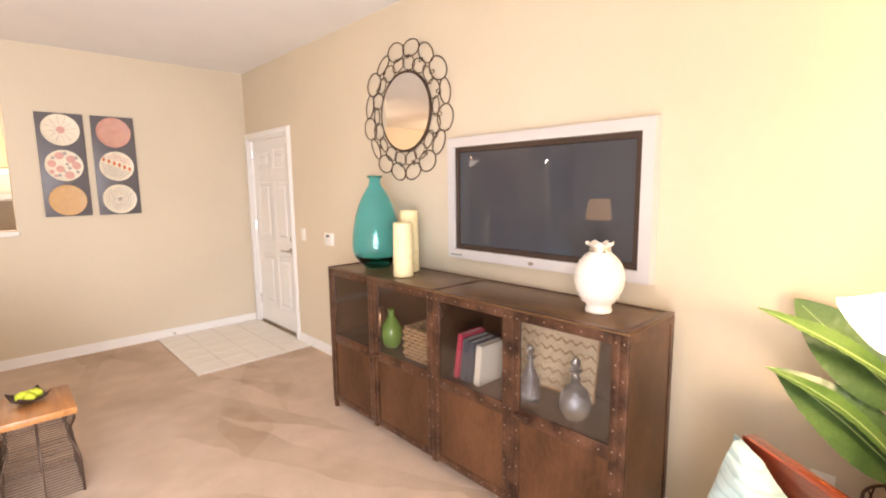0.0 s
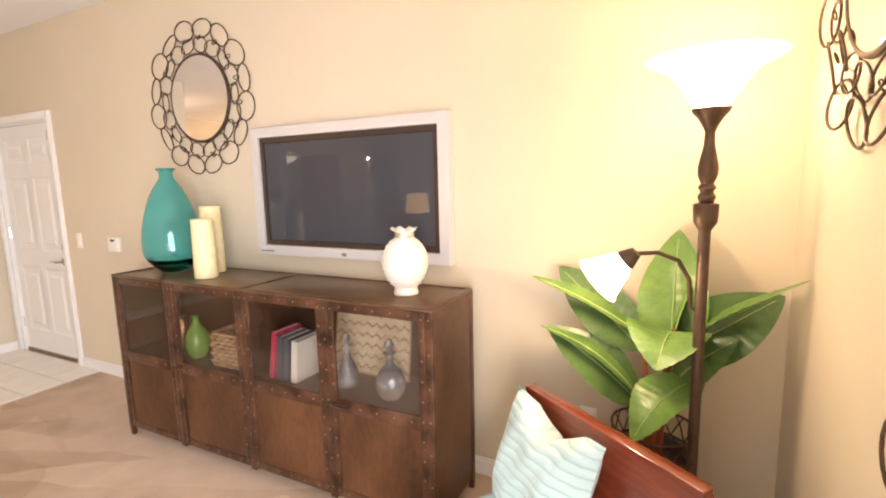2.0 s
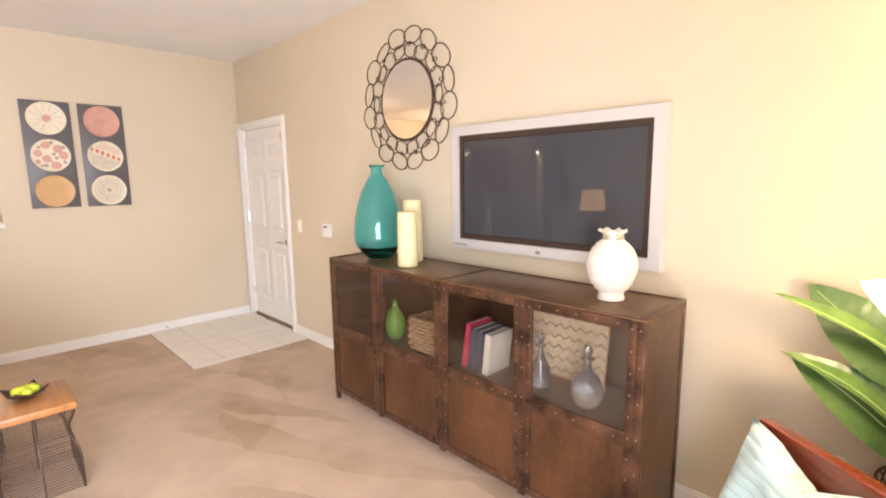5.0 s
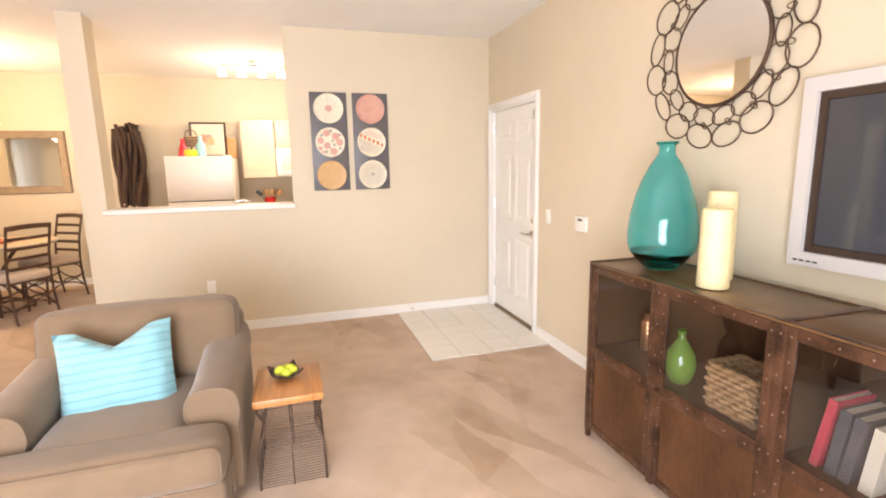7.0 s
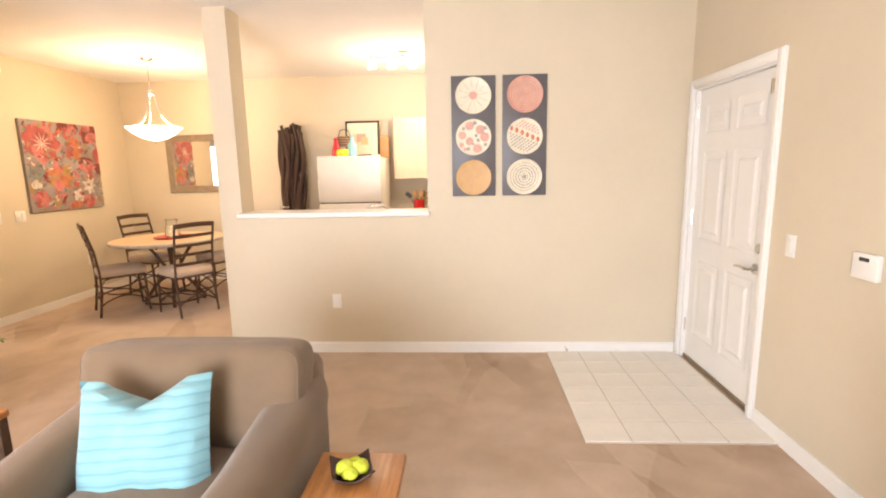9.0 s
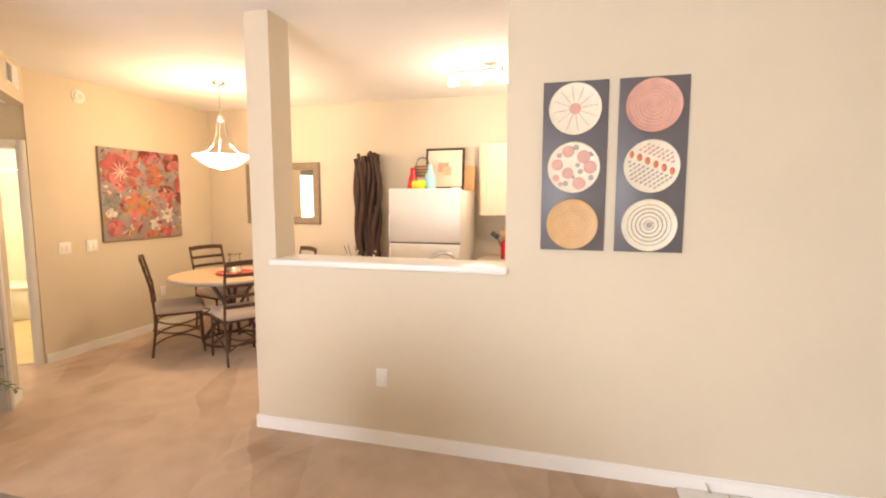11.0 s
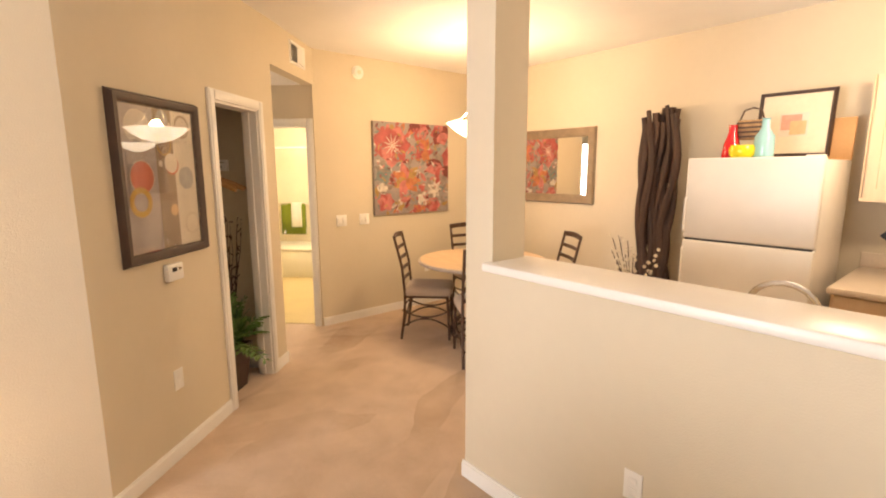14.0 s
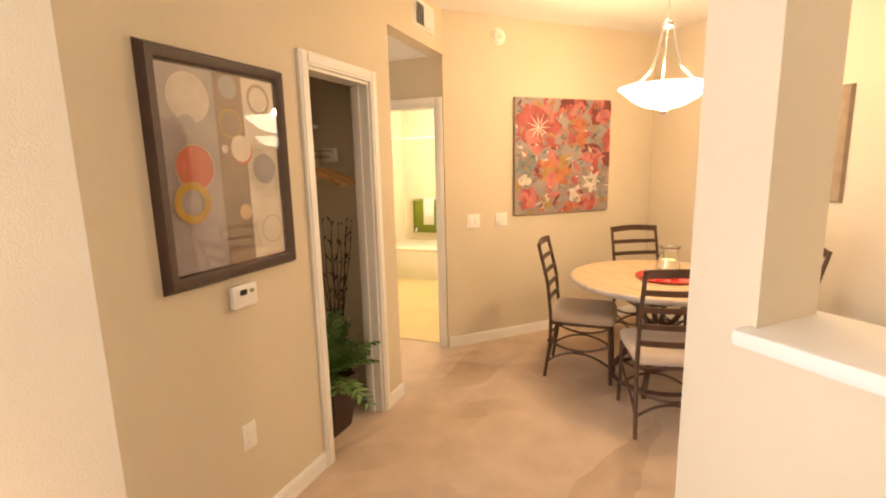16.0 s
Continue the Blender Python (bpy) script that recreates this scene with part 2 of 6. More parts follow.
wall("wall_hall_end", HALL_L, HALL_R, 0.12, z1=2.6, holes=[(0.1, 0.8, 0.5, 2.1)])
wall("wall_dining", (-4.09, 5.93), (-4.09, 8.17), 0.08)
wall("wall_back", (-4.21, 8.17), (1.6, 8.17), 0.12)
wall("wall_kitchen_side", (1.6, 8.29), (1.6, 5.62), 0.12)
wall("wall_north", NW, NE, 0.22)
wall("half_wall", (-1.348, 5.4), NW, 0.22, z1=1.13)
wall("column", (-1.348, 5.4), (-1.17, 5.4), 0.22, z0=1.13)
wall("wall_hall_left", (-3.515, 5.212), HALL_L, 0.10, z1=2.6)
wall("wall_bath", HALL_R, (-4.095, 5.935), 0.11, z1=2.6, holes=[(1.519, 2.244, 0, 2.03)])
tagged(link("floor", box(-9, 3, -1.2, 11, -0.1, 0.0), CARPET), kind="structure")
tagged(link("ceiling", box(-4.3, 2.5, -0.8, 8.4, H, H + 0.1), WHITE), kind="structure")
hall_ceiling = bmesh.new()
hc = [hall_ceiling.verts.new((x, y, z)) for z in (2.40, 2.46) for x, y in ((-3.510, 5.212), (-4.18, 5.85), HALL_R, HALL_L)]
for f in ((0, 1, 2, 3), (4, 5, 6, 7), (0, 1, 5, 4), (1, 2, 6, 5), (2, 3, 7, 6), (3, 0, 4, 7)):
    hall_ceiling.faces.new([hc[i] for i in f])
tagged(link("ceiling_hall", hall_ceiling, WHITE), kind="structure")
tagged(link("counter_ledge", box(-1.20, 0.345, 5.355, 5.665, 1.13, 1.172, 0.012), LEDGE, smooth=40), "white laminate ledge on top of the half wall", "ledge", kind="structure")
for a, b, s0, s1 in ((NE, SE, 1.07, 5.87), (SW, DIC, 0, 4.40), (DIA, DIB, 0.053, 1.03), (DIA, DIB, 1.704, 1.899), (BX, (-4.09, 8.17), 0, 2.23), ((-4.09, 8.17), (-1.2, 8.17), 0, 2.8), ((-1.362, 5.4), NE, 0, 3.66)):
    baseboard(a, b, s0, s1)
# ---- more materials ----
TEAL = glass("teal_glass", (0.28, 0.80, 0.83), 0.03)
TEALDEEP = glass("deep_teal_glass", (0.10, 0.72, 0.68), 0.05)
TEAL.node_tree.nodes["Principled BSDF"].inputs["Transmission Weight"].default_value = 0.91
CLEAR = glass("clear_glass", (0.96, 0.98, 0.97), 0.01)
SILVERGLASS = mat("silvered_glass", (0.92, 0.90, 0.84), 0.04, metal=0.06, vary=0.15, scale=34, grain=0.6, grain_scale=110)
SILVERGLASS.node_tree.nodes["Principled BSDF"].inputs["Transmission Weight"].default_value = 0.94
MERCURY = mat("mercury_glass", (0.75, 0.72, 0.66), 0.12, metal=0.85, vary=0.15, scale=30, grain=0.5, grain_scale=120)
GREEN = mat("green_glaze", (0.15, 0.27, 0.035), 0.12, vary=0.08, coat=0.6)
CANDLE = mat("cream_wax", (0.76, 0.67, 0.39), 0.6, vary=0.10, scale=22, grain=0.4, grain_scale=70)
CERAMIC = mat("white_ceramic", (0.74, 0.70, 0.63), 0.35, vary=0.03, scale=15)
SILVERFRAME = mat("silver_plastic", (0.60, 0.59, 0.59), 0.35, metal=0.2, vary=0.02)
SCREEN = mat("screen_glass", (0.050, 0.055, 0.067), 0.012, vary=0.02)
BEZEL = mat("dark_bezel", (0.045, 0.028, 0.022), 0.25, vary=0.05)
MIRROR = mat("mirror_silver", (0.88, 0.88, 0.87), 0.015, metal=1.0, vary=0.005)
PEWTER = mat("pewter_frame", (0.32, 0.25, 0.17), 0.45, metal=0.5, vary=0.15, scale=14)
CHROME = mat("brushed_chrome", (0.65, 0.63, 0.60), 0.22, metal=1.0, vary=0.04, scale=30)
PLASTIC = mat("white_plastic", (0.80, 0.78, 0.73), 0.4, vary=0.02)
DARKPL = mat("dark_plastic", (0.03, 0.03, 0.03), 0.4, vary=0.1)
RATTAN = mat("rattan", (0.50, 0.30, 0.13), 0.6, scale=40, grain=0.8, grain_scale=90, second=(0.26, 0.14, 0.055))
REDBOOK = mat("red_cloth", (0.52, 0.035, 0.07), 0.6, vary=0.08)
GREYBOOK = mat("grey_cloth", (0.075, 0.075, 0.085), 0.6, vary=0.1)
PAPER = mat("cream_paper", (0.68, 0.60, 0.46), 0.8, vary=0.04, scale=30)
LEATHER = mat("red_lacquered_wood", (0.24, 0.045, 0.018), 0.22, scale=3, stretch=(2, 12, 12), coat=0.5, second=(0.12, 0.018, 0.008))
AQUA = mat("aqua_cloth", (0.205, 0.405, 0.445), 0.85, vary=0.06, scale=8, sheen=0.3)
PALE = mat("pale_aqua_cloth", (0.50, 0.66, 0.66), 0.85, vary=0.05, scale=8, sheen=0.3)
LEAF = mat("leaf_green", (0.17, 0.29, 0.065), 0.35, scale=9, second=(0.075, 0.16, 0.03))
FERN = mat("fern_green", (0.14, 0.25, 0.055), 0.5, scale=14, second=(0.035, 0.085, 0.015))
STEM = mat("red_stem", (0.34, 0.09, 0.03), 0.6, vary=0.2, scale=20)
SOIL = mat("soil", (0.05, 0.035, 0.02), 0.95, vary=0.3, scale=60, grain=1, grain_scale=120)
BRANCH = mat("dark_branch", (0.085, 0.042, 0.024), 0.7, scale=10, stretch=(1, 1, 0.25), grain=0.8, grain_scale=60, second=(0.022, 0.012, 0.008))
MAPLE = mat("maple_veneer", (0.74, 0.56, 0.35), 0.4, scale=2.5, stretch=(9, 9, 0.8), second=(0.67, 0.49, 0.30))
LAMINATE = mat("counter_laminate", (0.62, 0.52, 0.40), 0.4, vary=0.05, scale=60)
RED = mat("red_glaze", (0.60, 0.012, 0.016), 0.2, vary=0.05, coat=0.4)
YELLOW = mat("yellow_glaze", (0.72, 0.62, 0.02), 0.25, vary=0.05)
BLUE = mat("pale_blue_glass", (0.33, 0.60, 0.62), 0.15, vary=0.05)
UTWOOD = mat("utensil_wood", (0.48, 0.26, 0.10), 0.6, vary=0.1)
SEATPAD = mat("beige_microsuede", (0.50, 0.39, 0.29), 0.85, vary=0.05, scale=9, sheen=0.3)
TABLEWOOD = mat("table_stone_wood", (0.68, 0.50, 0.31), 0.3, scale=4, stretch=(1, 9, 1), second=(0.50, 0.33, 0.18))
EDGE = mat("table_edge", (0.42, 0.37, 0.32), 0.35, vary=0.2, scale=20)
SLATE = mat("slate_panel", (0.112, 0.104, 0.108), 0.42, vary=0.10, scale=6)
CREAM = mat("cream_glaze", (0.72, 0.65, 0.50), 0.4, vary=0.06, scale=25)
ROSE = mat("rose_glaze", (0.58, 0.31, 0.24), 0.45, vary=0.1, scale=25)
PALEROSE = mat("pale_rose_glaze", (0.66, 0.43, 0.33), 0.45, vary=0.1, scale=25)
ORANGE = mat("burnt_orange_glaze", (0.60, 0.17, 0.06), 0.4, vary=0.1, scale=25)
SAND = mat("sand_glaze", (0.58, 0.36, 0.16), 0.45, vary=0.06, scale=30)
GREYG = mat("grey_glaze", (0.34, 0.30, 0.26), 0.45, vary=0.1, scale=30)
BONE = mat("lit_shade_cloth", (0.50, 0.34, 0.18), 0.8, vary=0.05, grain=0.3, grain_scale=300)
BONE.node_tree.nodes["Principled BSDF"].inputs["Emission Color"].default_value = (1.0, 0.56, 0.22, 1)
BONE.node_tree.nodes["Principled BSDF"].inputs["Emission Strength"].default_value = 4.0
SHADE = glow("lit_frosted_glass", (1.0, 0.86, 0.62), 5.0)
BULB = glow("lit_bulb", (1.0, 0.90, 0.72), 6.0)
TUBWHITE = mat("tub_enamel", (0.82, 0.79, 0.68), 0.25, vary=0.02)
TOWELG = mat("green_towel", (0.17, 0.22, 0.015), 0.95, vary=0.1, scale=40, grain=0.8, grain_scale=400)
TOWELW = mat("white_towel", (0.80, 0.78, 0.70), 0.95, vary=0.04, scale=40, grain=0.8, grain_scale=400)
CHAIRIRON = mat("brown_wrought_iron", (0.088, 0.047, 0.029), 0.42, metal=0.35, vary=0.25, scale=20)
DARKBRONZE = mat("bronze_moulding", (0.040, 0.017, 0.011), 0.48, metal=0.0, vary=0.25, scale=12)


def stripes(material, per_metre, depth, axis):
    """Adds sewn ridges, across the given axis, to a cloth, and paints the shade of their grooves into its colour."""
    nt = material.node_tree
    tc = nt.nodes.new("ShaderNodeTexCoord")
    wv = nt.nodes.new("ShaderNodeTexWave")
    wv.bands_direction = axis
    wv.inputs["Scale"].default_value, wv.inputs["Distortion"].default_value, wv.inputs["Detail Scale"].default_value = per_metre * 0.314, 0.9, 1.5
    bump = nt.nodes.new("ShaderNodeBump")
    bump.inputs["Strength"].default_value, bump.inputs["Distance"].default_value = 0.9, depth
    nt.links.new(tc.outputs["Object"], wv.inputs["Vector"])
    nt.links.new(wv.outputs["Fac"], bump.inputs["Height"])
    nt.links.new(bump.outputs[0], nt.nodes["Principled BSDF"].inputs["Normal"])
    # groove shade painted in: base colour multiplied darker at the wave troughs
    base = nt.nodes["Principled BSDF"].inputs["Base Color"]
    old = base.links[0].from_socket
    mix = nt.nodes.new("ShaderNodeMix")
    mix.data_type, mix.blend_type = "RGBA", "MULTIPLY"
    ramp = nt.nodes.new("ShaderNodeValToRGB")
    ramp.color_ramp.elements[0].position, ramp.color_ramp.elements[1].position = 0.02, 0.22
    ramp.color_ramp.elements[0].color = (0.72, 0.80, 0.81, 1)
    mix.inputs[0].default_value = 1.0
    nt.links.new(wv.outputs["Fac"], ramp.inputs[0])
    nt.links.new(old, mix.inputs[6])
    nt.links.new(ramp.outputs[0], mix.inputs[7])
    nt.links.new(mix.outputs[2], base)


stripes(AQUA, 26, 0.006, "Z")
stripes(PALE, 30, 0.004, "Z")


# ---- openings' trim and doors ----
def casing(name, m, x0, x1, top, width=0.058):
    """Painted casing round an opening x0..x1 in a wall whose pose is m."""
    bm = bmesh.new()
    for a, b in ((x0 - width, x0 + 0.004), (x1 - 0.004, x1 + width)):
        box(a, b, -0.018, 0.001, 0, top + width, 0.004, bm=bm)
        box(a + 0.012, b - 0.012, -0.023, -0.017, 0.002, top + width - 0.012, 0.002, bm=bm)
    box(x0 + 0.004, x1 - 0.004, -0.018, 0.001, top - 0.004, top + width, 0.004, bm=bm)
    box(x0 + 0.002, x1 - 0.002, -0.023, -0.017, top + 0.008, top + width - 0.012, 0.002, bm=bm)
    for a, b in ((x0, x0 + 0.018), (x1 - 0.018, x1)):
        box(a, b, 0.001, 0.112, 0, top, bm=bm)
    box(x0 + 0.018, x1 - 0.018, 0.001, 0.112, top - 0.018, top, bm=bm)
    for a, b in ((x0 + 0.018, x0 + 0.030), (x1 - 0.030, x1 - 0.018)):
        box(a, b, 0.055, 0.085, 0, top - 0.018, bm=bm)
    ob = link(name, bm, TRIM, smooth=30)
    ob.matrix_world = m
    return tagged(ob, kind="structure")


casing("trim_entry", line(NE, SE, 0), 0.07, 1.01, 2.03)
casing("trim_closet", line(DIA, DIB, 0), 1.092, 1.642, 2.03, 0.060)
casing("trim_bath", line(HALL_R, BX, 0), 1.519, 2.244, 2.03)

door = thing("door_1", line(NE, SE, 0), "white six-panel entry door, closed", "door")
door["kind"] = "structure"
bm = box(0.09, 0.99, 0.034, 0.07, 0.012, 2.01)
part("door_leaf", bm, TRIM, door)
for x0, x1 in ((0.19, 0.50), (0.58, 0.89)):
    for z0, z1 in ((0.22, 0.80), (0.95, 1.58), (1.70, 1.90)):
        bm = bmesh.new()
        for k, (inset, y) in enumerate(((0.0, 0.0345), (0.022, 0.040), (0.05, 0.040), (0.075, 0.031))):
            for a in ((x0 + inset, z0 + inset), (x1 - inset, z0 + inset), (x1 - inset, z1 - inset), (x0 + inset, z1 - inset)):
                bm.verts.new((a[0], y - 0.005, a[1]))
        bm.verts.ensure_lookup_table()
        for k in range(3):
            for i in range(4):
                j = (i + 1) % 4
                bm.faces.new([bm.verts[4 * k + i], bm.verts[4 * k + j], bm.verts[4 * k + 4 + j], bm.verts[4 * k + 4 + i]])
        bm.faces.new([bm.verts[12 + i] for i in range(4)])
        part("raised_panel", bm, TRIM, door, smooth=None)
for z in (0.22, 1.05, 1.82):
    part("hinge", lathe([(0, 0), (0.008, 0), (0.008, 0.1), (0, 0.1)], 8, Matrix.Translation((0.086, 0.022, z))), CHROME, door)
TURNY = Matrix.Rotation(radians(90), 4, "X")
knob = part("rosette", lathe([(0, -0.012), (0.031, -0.012), (0.033, 0), (0.033, 0.012), (0, 0.012)], 24, Matrix.Translation((0.925, 0.026, 0.88)) @ TURNY), CHROME, door, "brushed lever set")
bm = tube([(0.925, 0.03, 0.88), (0.925, -0.025, 0.88), (0.91, -0.035, 0.88), (0.86, -0.035, 0.884), (0.80, -0.03, 0.877)], 0.009)
part("lever", bm, CHROME, knob)
part("deadbolt", lathe([(0, 0), (0.03, 0), (0.03, 0.01), (0.022, 0.016), (0, 0.016)], 24, Matrix.Translation((0.925, 0.034, 1.00)) @ TURNY), CHROME, door)
part("closer_plate", box(0.90, 0.955, 0.026, 0.034, 1.87, 1.95, 0.004), CHROME, door)
part("sweep", box(0.09, 0.99, 0.022, 0.034, 0.004, 0.03), PEWTER, door)

# entry tiles: the mortar bed first, then the single tiles
tiles = tagged(link("tile_floor", box(1.27, 2.296, 4.085, 5.383, 0.0, 0.009), GROUT), kind="structure")
tile_mesh = {}
TS = 0.2565
for i in range(4):
    for j in range(6):
        x0, y0 = 1.272 + i * TS, 4.087 + j * 0.2165
        if (i, j) == (0, 0):
            bm = box(0, TS - 0.006, 0, 0.2105, 0, 0.012, 0.002, seg=1)
            ob = part("tile", bm, TILE, tiles, smooth=None)
            tile_mesh[0] = ob.data
        else:
            ob = new("tile", tile_mesh[0])
            ob.parent = tiles
        ob.location = (x0, y0, 0.0)

# closet, hall end, bathroom: plain closing walls
P = line(DIA, DIB, 0)


def on(m, x, y, z=0.0):
    return m @ Vector((x, y, z))


def xy(v):
    return (v.x, v.y)


wall("wall_closet_back", xy(on(P, 0.55, 0.84)), xy(on(P, 1.765, 0.84)), 0.08, z1=2.6)
wall("wall_closet_side", xy(on(P, 0.55, 0.11)), xy(on(P, 0.55, 0.84)), 0.08, z1=2.6)
tagged(link("ceiling_closet", box(0.5, 1.775, 0.09, 0.9, 2.58, 2.66, m=P), WHITE), kind="structure")
bm = box(0.55, 1.744, 0.826, 0.84, 0, 0.085, m=P)
box(1.728, 1.744, 0.115, 0.826, 0, 0.085, m=P, bm=bm)
tagged(link("baseboard", bm, TRIM), kind="structure")
Q = line(HALL_R, BX, 0)
wall("wall_bath_far", xy(on(Q, 0.2, 2.93)), xy(on(Q, 2.5, 2.93)), 0.1, z1=2.5, material=BATHWALL)
wall("wall_bath_side", xy(on(Q, 0.50, 0.12)), xy(on(Q, 0.50, 2.93)), 0.1, z1=2.5, material=BATHWALL)
wall("wall_bath_near", xy(on(Q, 2.30, 2.93)), xy(on(Q, 2.30, 0.12)), 0.05, z1=2.5, material=BATHWALL)
tagged(link("ceiling_bath", box(0.4, 2.4, 0.10, 3.1, 2.45, 2.52, m=Q), WHITE), kind="structure")
tagged(link("floor_bath", box(0.5, 2.29, 0.06, 2.93, 0.0, 0.006, m=Q), mat("bath_vinyl", (0.66, 0.52, 0.26), 0.35, vary=0.06, scale=4)), kind="structure")


def put(name, bm, material, label, category, m=None, group="", smooth=35):
    """A thing that is one mesh."""
    ob = link(name, bm, material, None, smooth)
    if m is not None:
        ob.matrix_world = m
    return tagged(ob, label, category, group)


def rect_frame(w, h, border, depth, z0=0.0, m=None, steps=((0, 0.0), (0.25, 1.0), (0.75, 0.8), (1.0, 0.25))):
    """A moulded frame in the xz plane, centred, its back at y = 0 and its front towards -y; steps: (share of the border inwards, share of the depth)."""
    bm = bmesh.new()
    rings = []
    for k, d in ((0.0, None), *steps, (1.0, None)):
        hw, hh, y = w / 2 - border * k, h / 2 - border * k, 0 if d is None else -depth * max(d, 0.02)
        rings.append([bm.verts.new((sx * hw, y, z0 + sz * hh)) for sx, sz in ((-1, -1), (1, -1), (1, 1), (-1, 1))])
    for a, b in zip(rings, rings[1:]):
        for i in range(4):
            j = (i + 1) % 4
            bm.faces.new((a[i], a[j], b[j], b[i]))
    if m:
        bmesh.ops.transform(bm, matrix=m, verts=bm.verts)
    return bm


def disc(cx, cz, r, y, bm=None, seg=28, r2=None, wob=0.0, rnd=None):
    """A flat disc, or a ring when r2 is given, in the xz plane, facing -y."""
    own = bmesh.new()
    pts = []
    for i in range(seg):
        a = 2 * math.pi * i / seg
        k = 1 + (rnd.uniform(-wob, wob) if rnd else 0)
        pts.append((math.cos(a) * k, math.sin(a) * k))
    o = [own.verts.new((cx + r * c, y, cz + r * s)) for c, s in pts]
    if r2:
        n = [own.verts.new((cx + r2 * c, y, cz + r2 * s)) for c, s in pts]
        for i in range(seg):
            j = (i + 1) % seg
            own.faces.new((o[i], o[j], n[j], n[i]))
    else:
        own.faces.new(o)
    return merge(bm, own)


def pane(x0, x1, z0, z1, y, bm=None):
    own = bmesh.new()
    own.faces.new([own.verts.new(p) for p in ((x0, y, z0), (x1, y, z0), (x1, y, z1), (x0, y, z1))])
    return merge(bm, own)


# ---- bathroom ----
tub = thing("bathtub", Q @ pose(1.3, 2.55, 0), "cream enamel bathtub against the tiled wall", "bathtub")
part("apron", box(-0.80, 0.98, -0.37, -0.33, 0, 0.40, 0.01), TUBWHITE, tub)
part("rim", box(-0.80, 0.98, -0.38, 0.37, 0.40, 0.44, 0.012), TUBWHITE, tub)
part("spout", tube([(-0.55, 0.36, 0.62), (-0.55, 0.26, 0.62), (-0.55, 0.23, 0.58)], 0.02), CHROME, tub)
part("tap", lathe([(0, 0), (0.04, 0), (0.03, 0.03), (0, 0.04)], 16, Matrix.Translation((-0.55, 0.37, 0.82)) @ Matrix.Rotation(radians(90), 4, "X")), CHROME, tub)
bar = thing("towel_bar", Q @ pose(0.9, 2.93, 1.05), "chrome towel bar fixed to the bathroom wall", "towel bar")
part("rod", tube([(-0.28, -0.07, 0), (0.28, -0.07, 0)], 0.009), CHROME, bar)
for s in (-0.27, 0.27):
    part("bracket", tube([(s, 0, 0), (s, -0.075, 0)], 0.012), CHROME, bar)


def towel(name, w, drop, thick, y, material, m, label):
    bm = bmesh.new()
    rows = [(-thick - 0.012, -drop), (-thick - 0.014, -drop * 0.5), (-thick - 0.008, -0.01), (0, thick + 0.012), (thick + 0.008, -0.01), (thick + 0.012, -drop * 0.8)]
    g = [[bm.verts.new((-w / 2 + w * i / 6, y + a + 0.003 * math.sin(i * 2.1), b)) for i in range(7)] for a, b in rows]
    for p, q in zip(g, g[1:]):
        for i in range(6):
            bm.faces.new((p[i], p[i + 1], q[i + 1], q[i]))
    ob = put(name, bm, material, label, "towel", m)
    md = ob.modifiers.new("thick", "SOLIDIFY")
    md.thickness = 0.008
    return ob


towel("bath_towel", 0.40, 0.48, 0.006, -0.07, TOWELG, Q @ pose(0.88, 2.93, 1.05), "olive green bath towel hung over the bar")
towel("hand_towel", 0.17, 0.36, 0.024, -0.07, TOWELW, Q @ pose(0.94, 2.93, 1.05), "white hand towel folded over the green one")
rod = thing("shower_rod", Q @ pose(0, 2.25, 1.92), "white shower curtain rod across the tub", "curtain rod")
part("rod", tube([(0.5, 0, 0), (2.30, 0, 0)], 0.014), TRIM, rod)
vl = thing("vanity_light", Q @ pose(0.5, 1.35, 1.95, 0, 0, 90), "lit bathroom wall light with frosted glass", "light")
part("backplate", box(-0.28, 0.28, -0.03, 0, -0.05, 0.05, 0.008), CHROME, vl)
for s in (-0.18, 0, 0.18):
    part("shade", lathe([(0.03, 0.06), (0.045, 0.03), (0.06, -0.05), (0.05, -0.06), (0, -0.06)], 20, Matrix.Translation((s, -0.10, 0))), SHADE, vl)

# ---- closet ----
rod = thing("closet_rod", P @ pose(0, 0, 1.62), "closet rail with a white end bracket", "closet rail")
part("rail", tube([(0.55, 0.36, 0), (1.722, 0.36, 0)], 0.012), CHROME, rod)
part("rail_lip", tube([(0.55, 0.33, 0.035), (1.722, 0.33, 0.035)], 0.005), CHROME, rod)
part("bracket", box(1.712, 1.745, 0.31, 0.41, -0.03, 0.055, 0.006), PLASTIC, rod)
hanger = thing("clothes_hanger", P @ pose(1.52, 0.36, 1.62, 0, 0, 12), "pale wooden clothes hanger on the closet rail", "hanger", "hangers on the rail")
bm = tube([(0, -0.21, -0.17), (0, -0.19, -0.16), (0, -0.10, -0.115), (0, 0, -0.075), (0, 0.10, -0.115), (0, 0.19, -0.16), (0, 0.21, -0.17)], 0.012)
bmesh.ops.scale(bm, vec=(0.55, 1, 1), verts=bm.verts)
part("crossbar", bm, UTWOOD, hanger)
part("hook", tube([(0, 0, -0.08), (0, 0, -0.02), (0, -0.012, 0.01), (0, 0, 0.026), (0, 0.016, 0.016), (0, 0.02, 0.0)], 0.002, 6), CHROME, hanger, "thin metal hook")
for k, (dx, a) in enumerate(((0.035, -6), (0.075, 24), (0.11, 9), (-0.05, 30), (0.14, 35))):
    copy_thing(hanger, P @ pose(1.52 + dx, 0.36, 1.62, 0, 0, a))
shelf = thing("closet_shelf", P @ pose(0, 0, 1.80), "shallow white closet shelf", "shelf")
part("board", box(0.55, 1.742, 0.45, 0.84, 0, 0.02), TRIM, shelf)
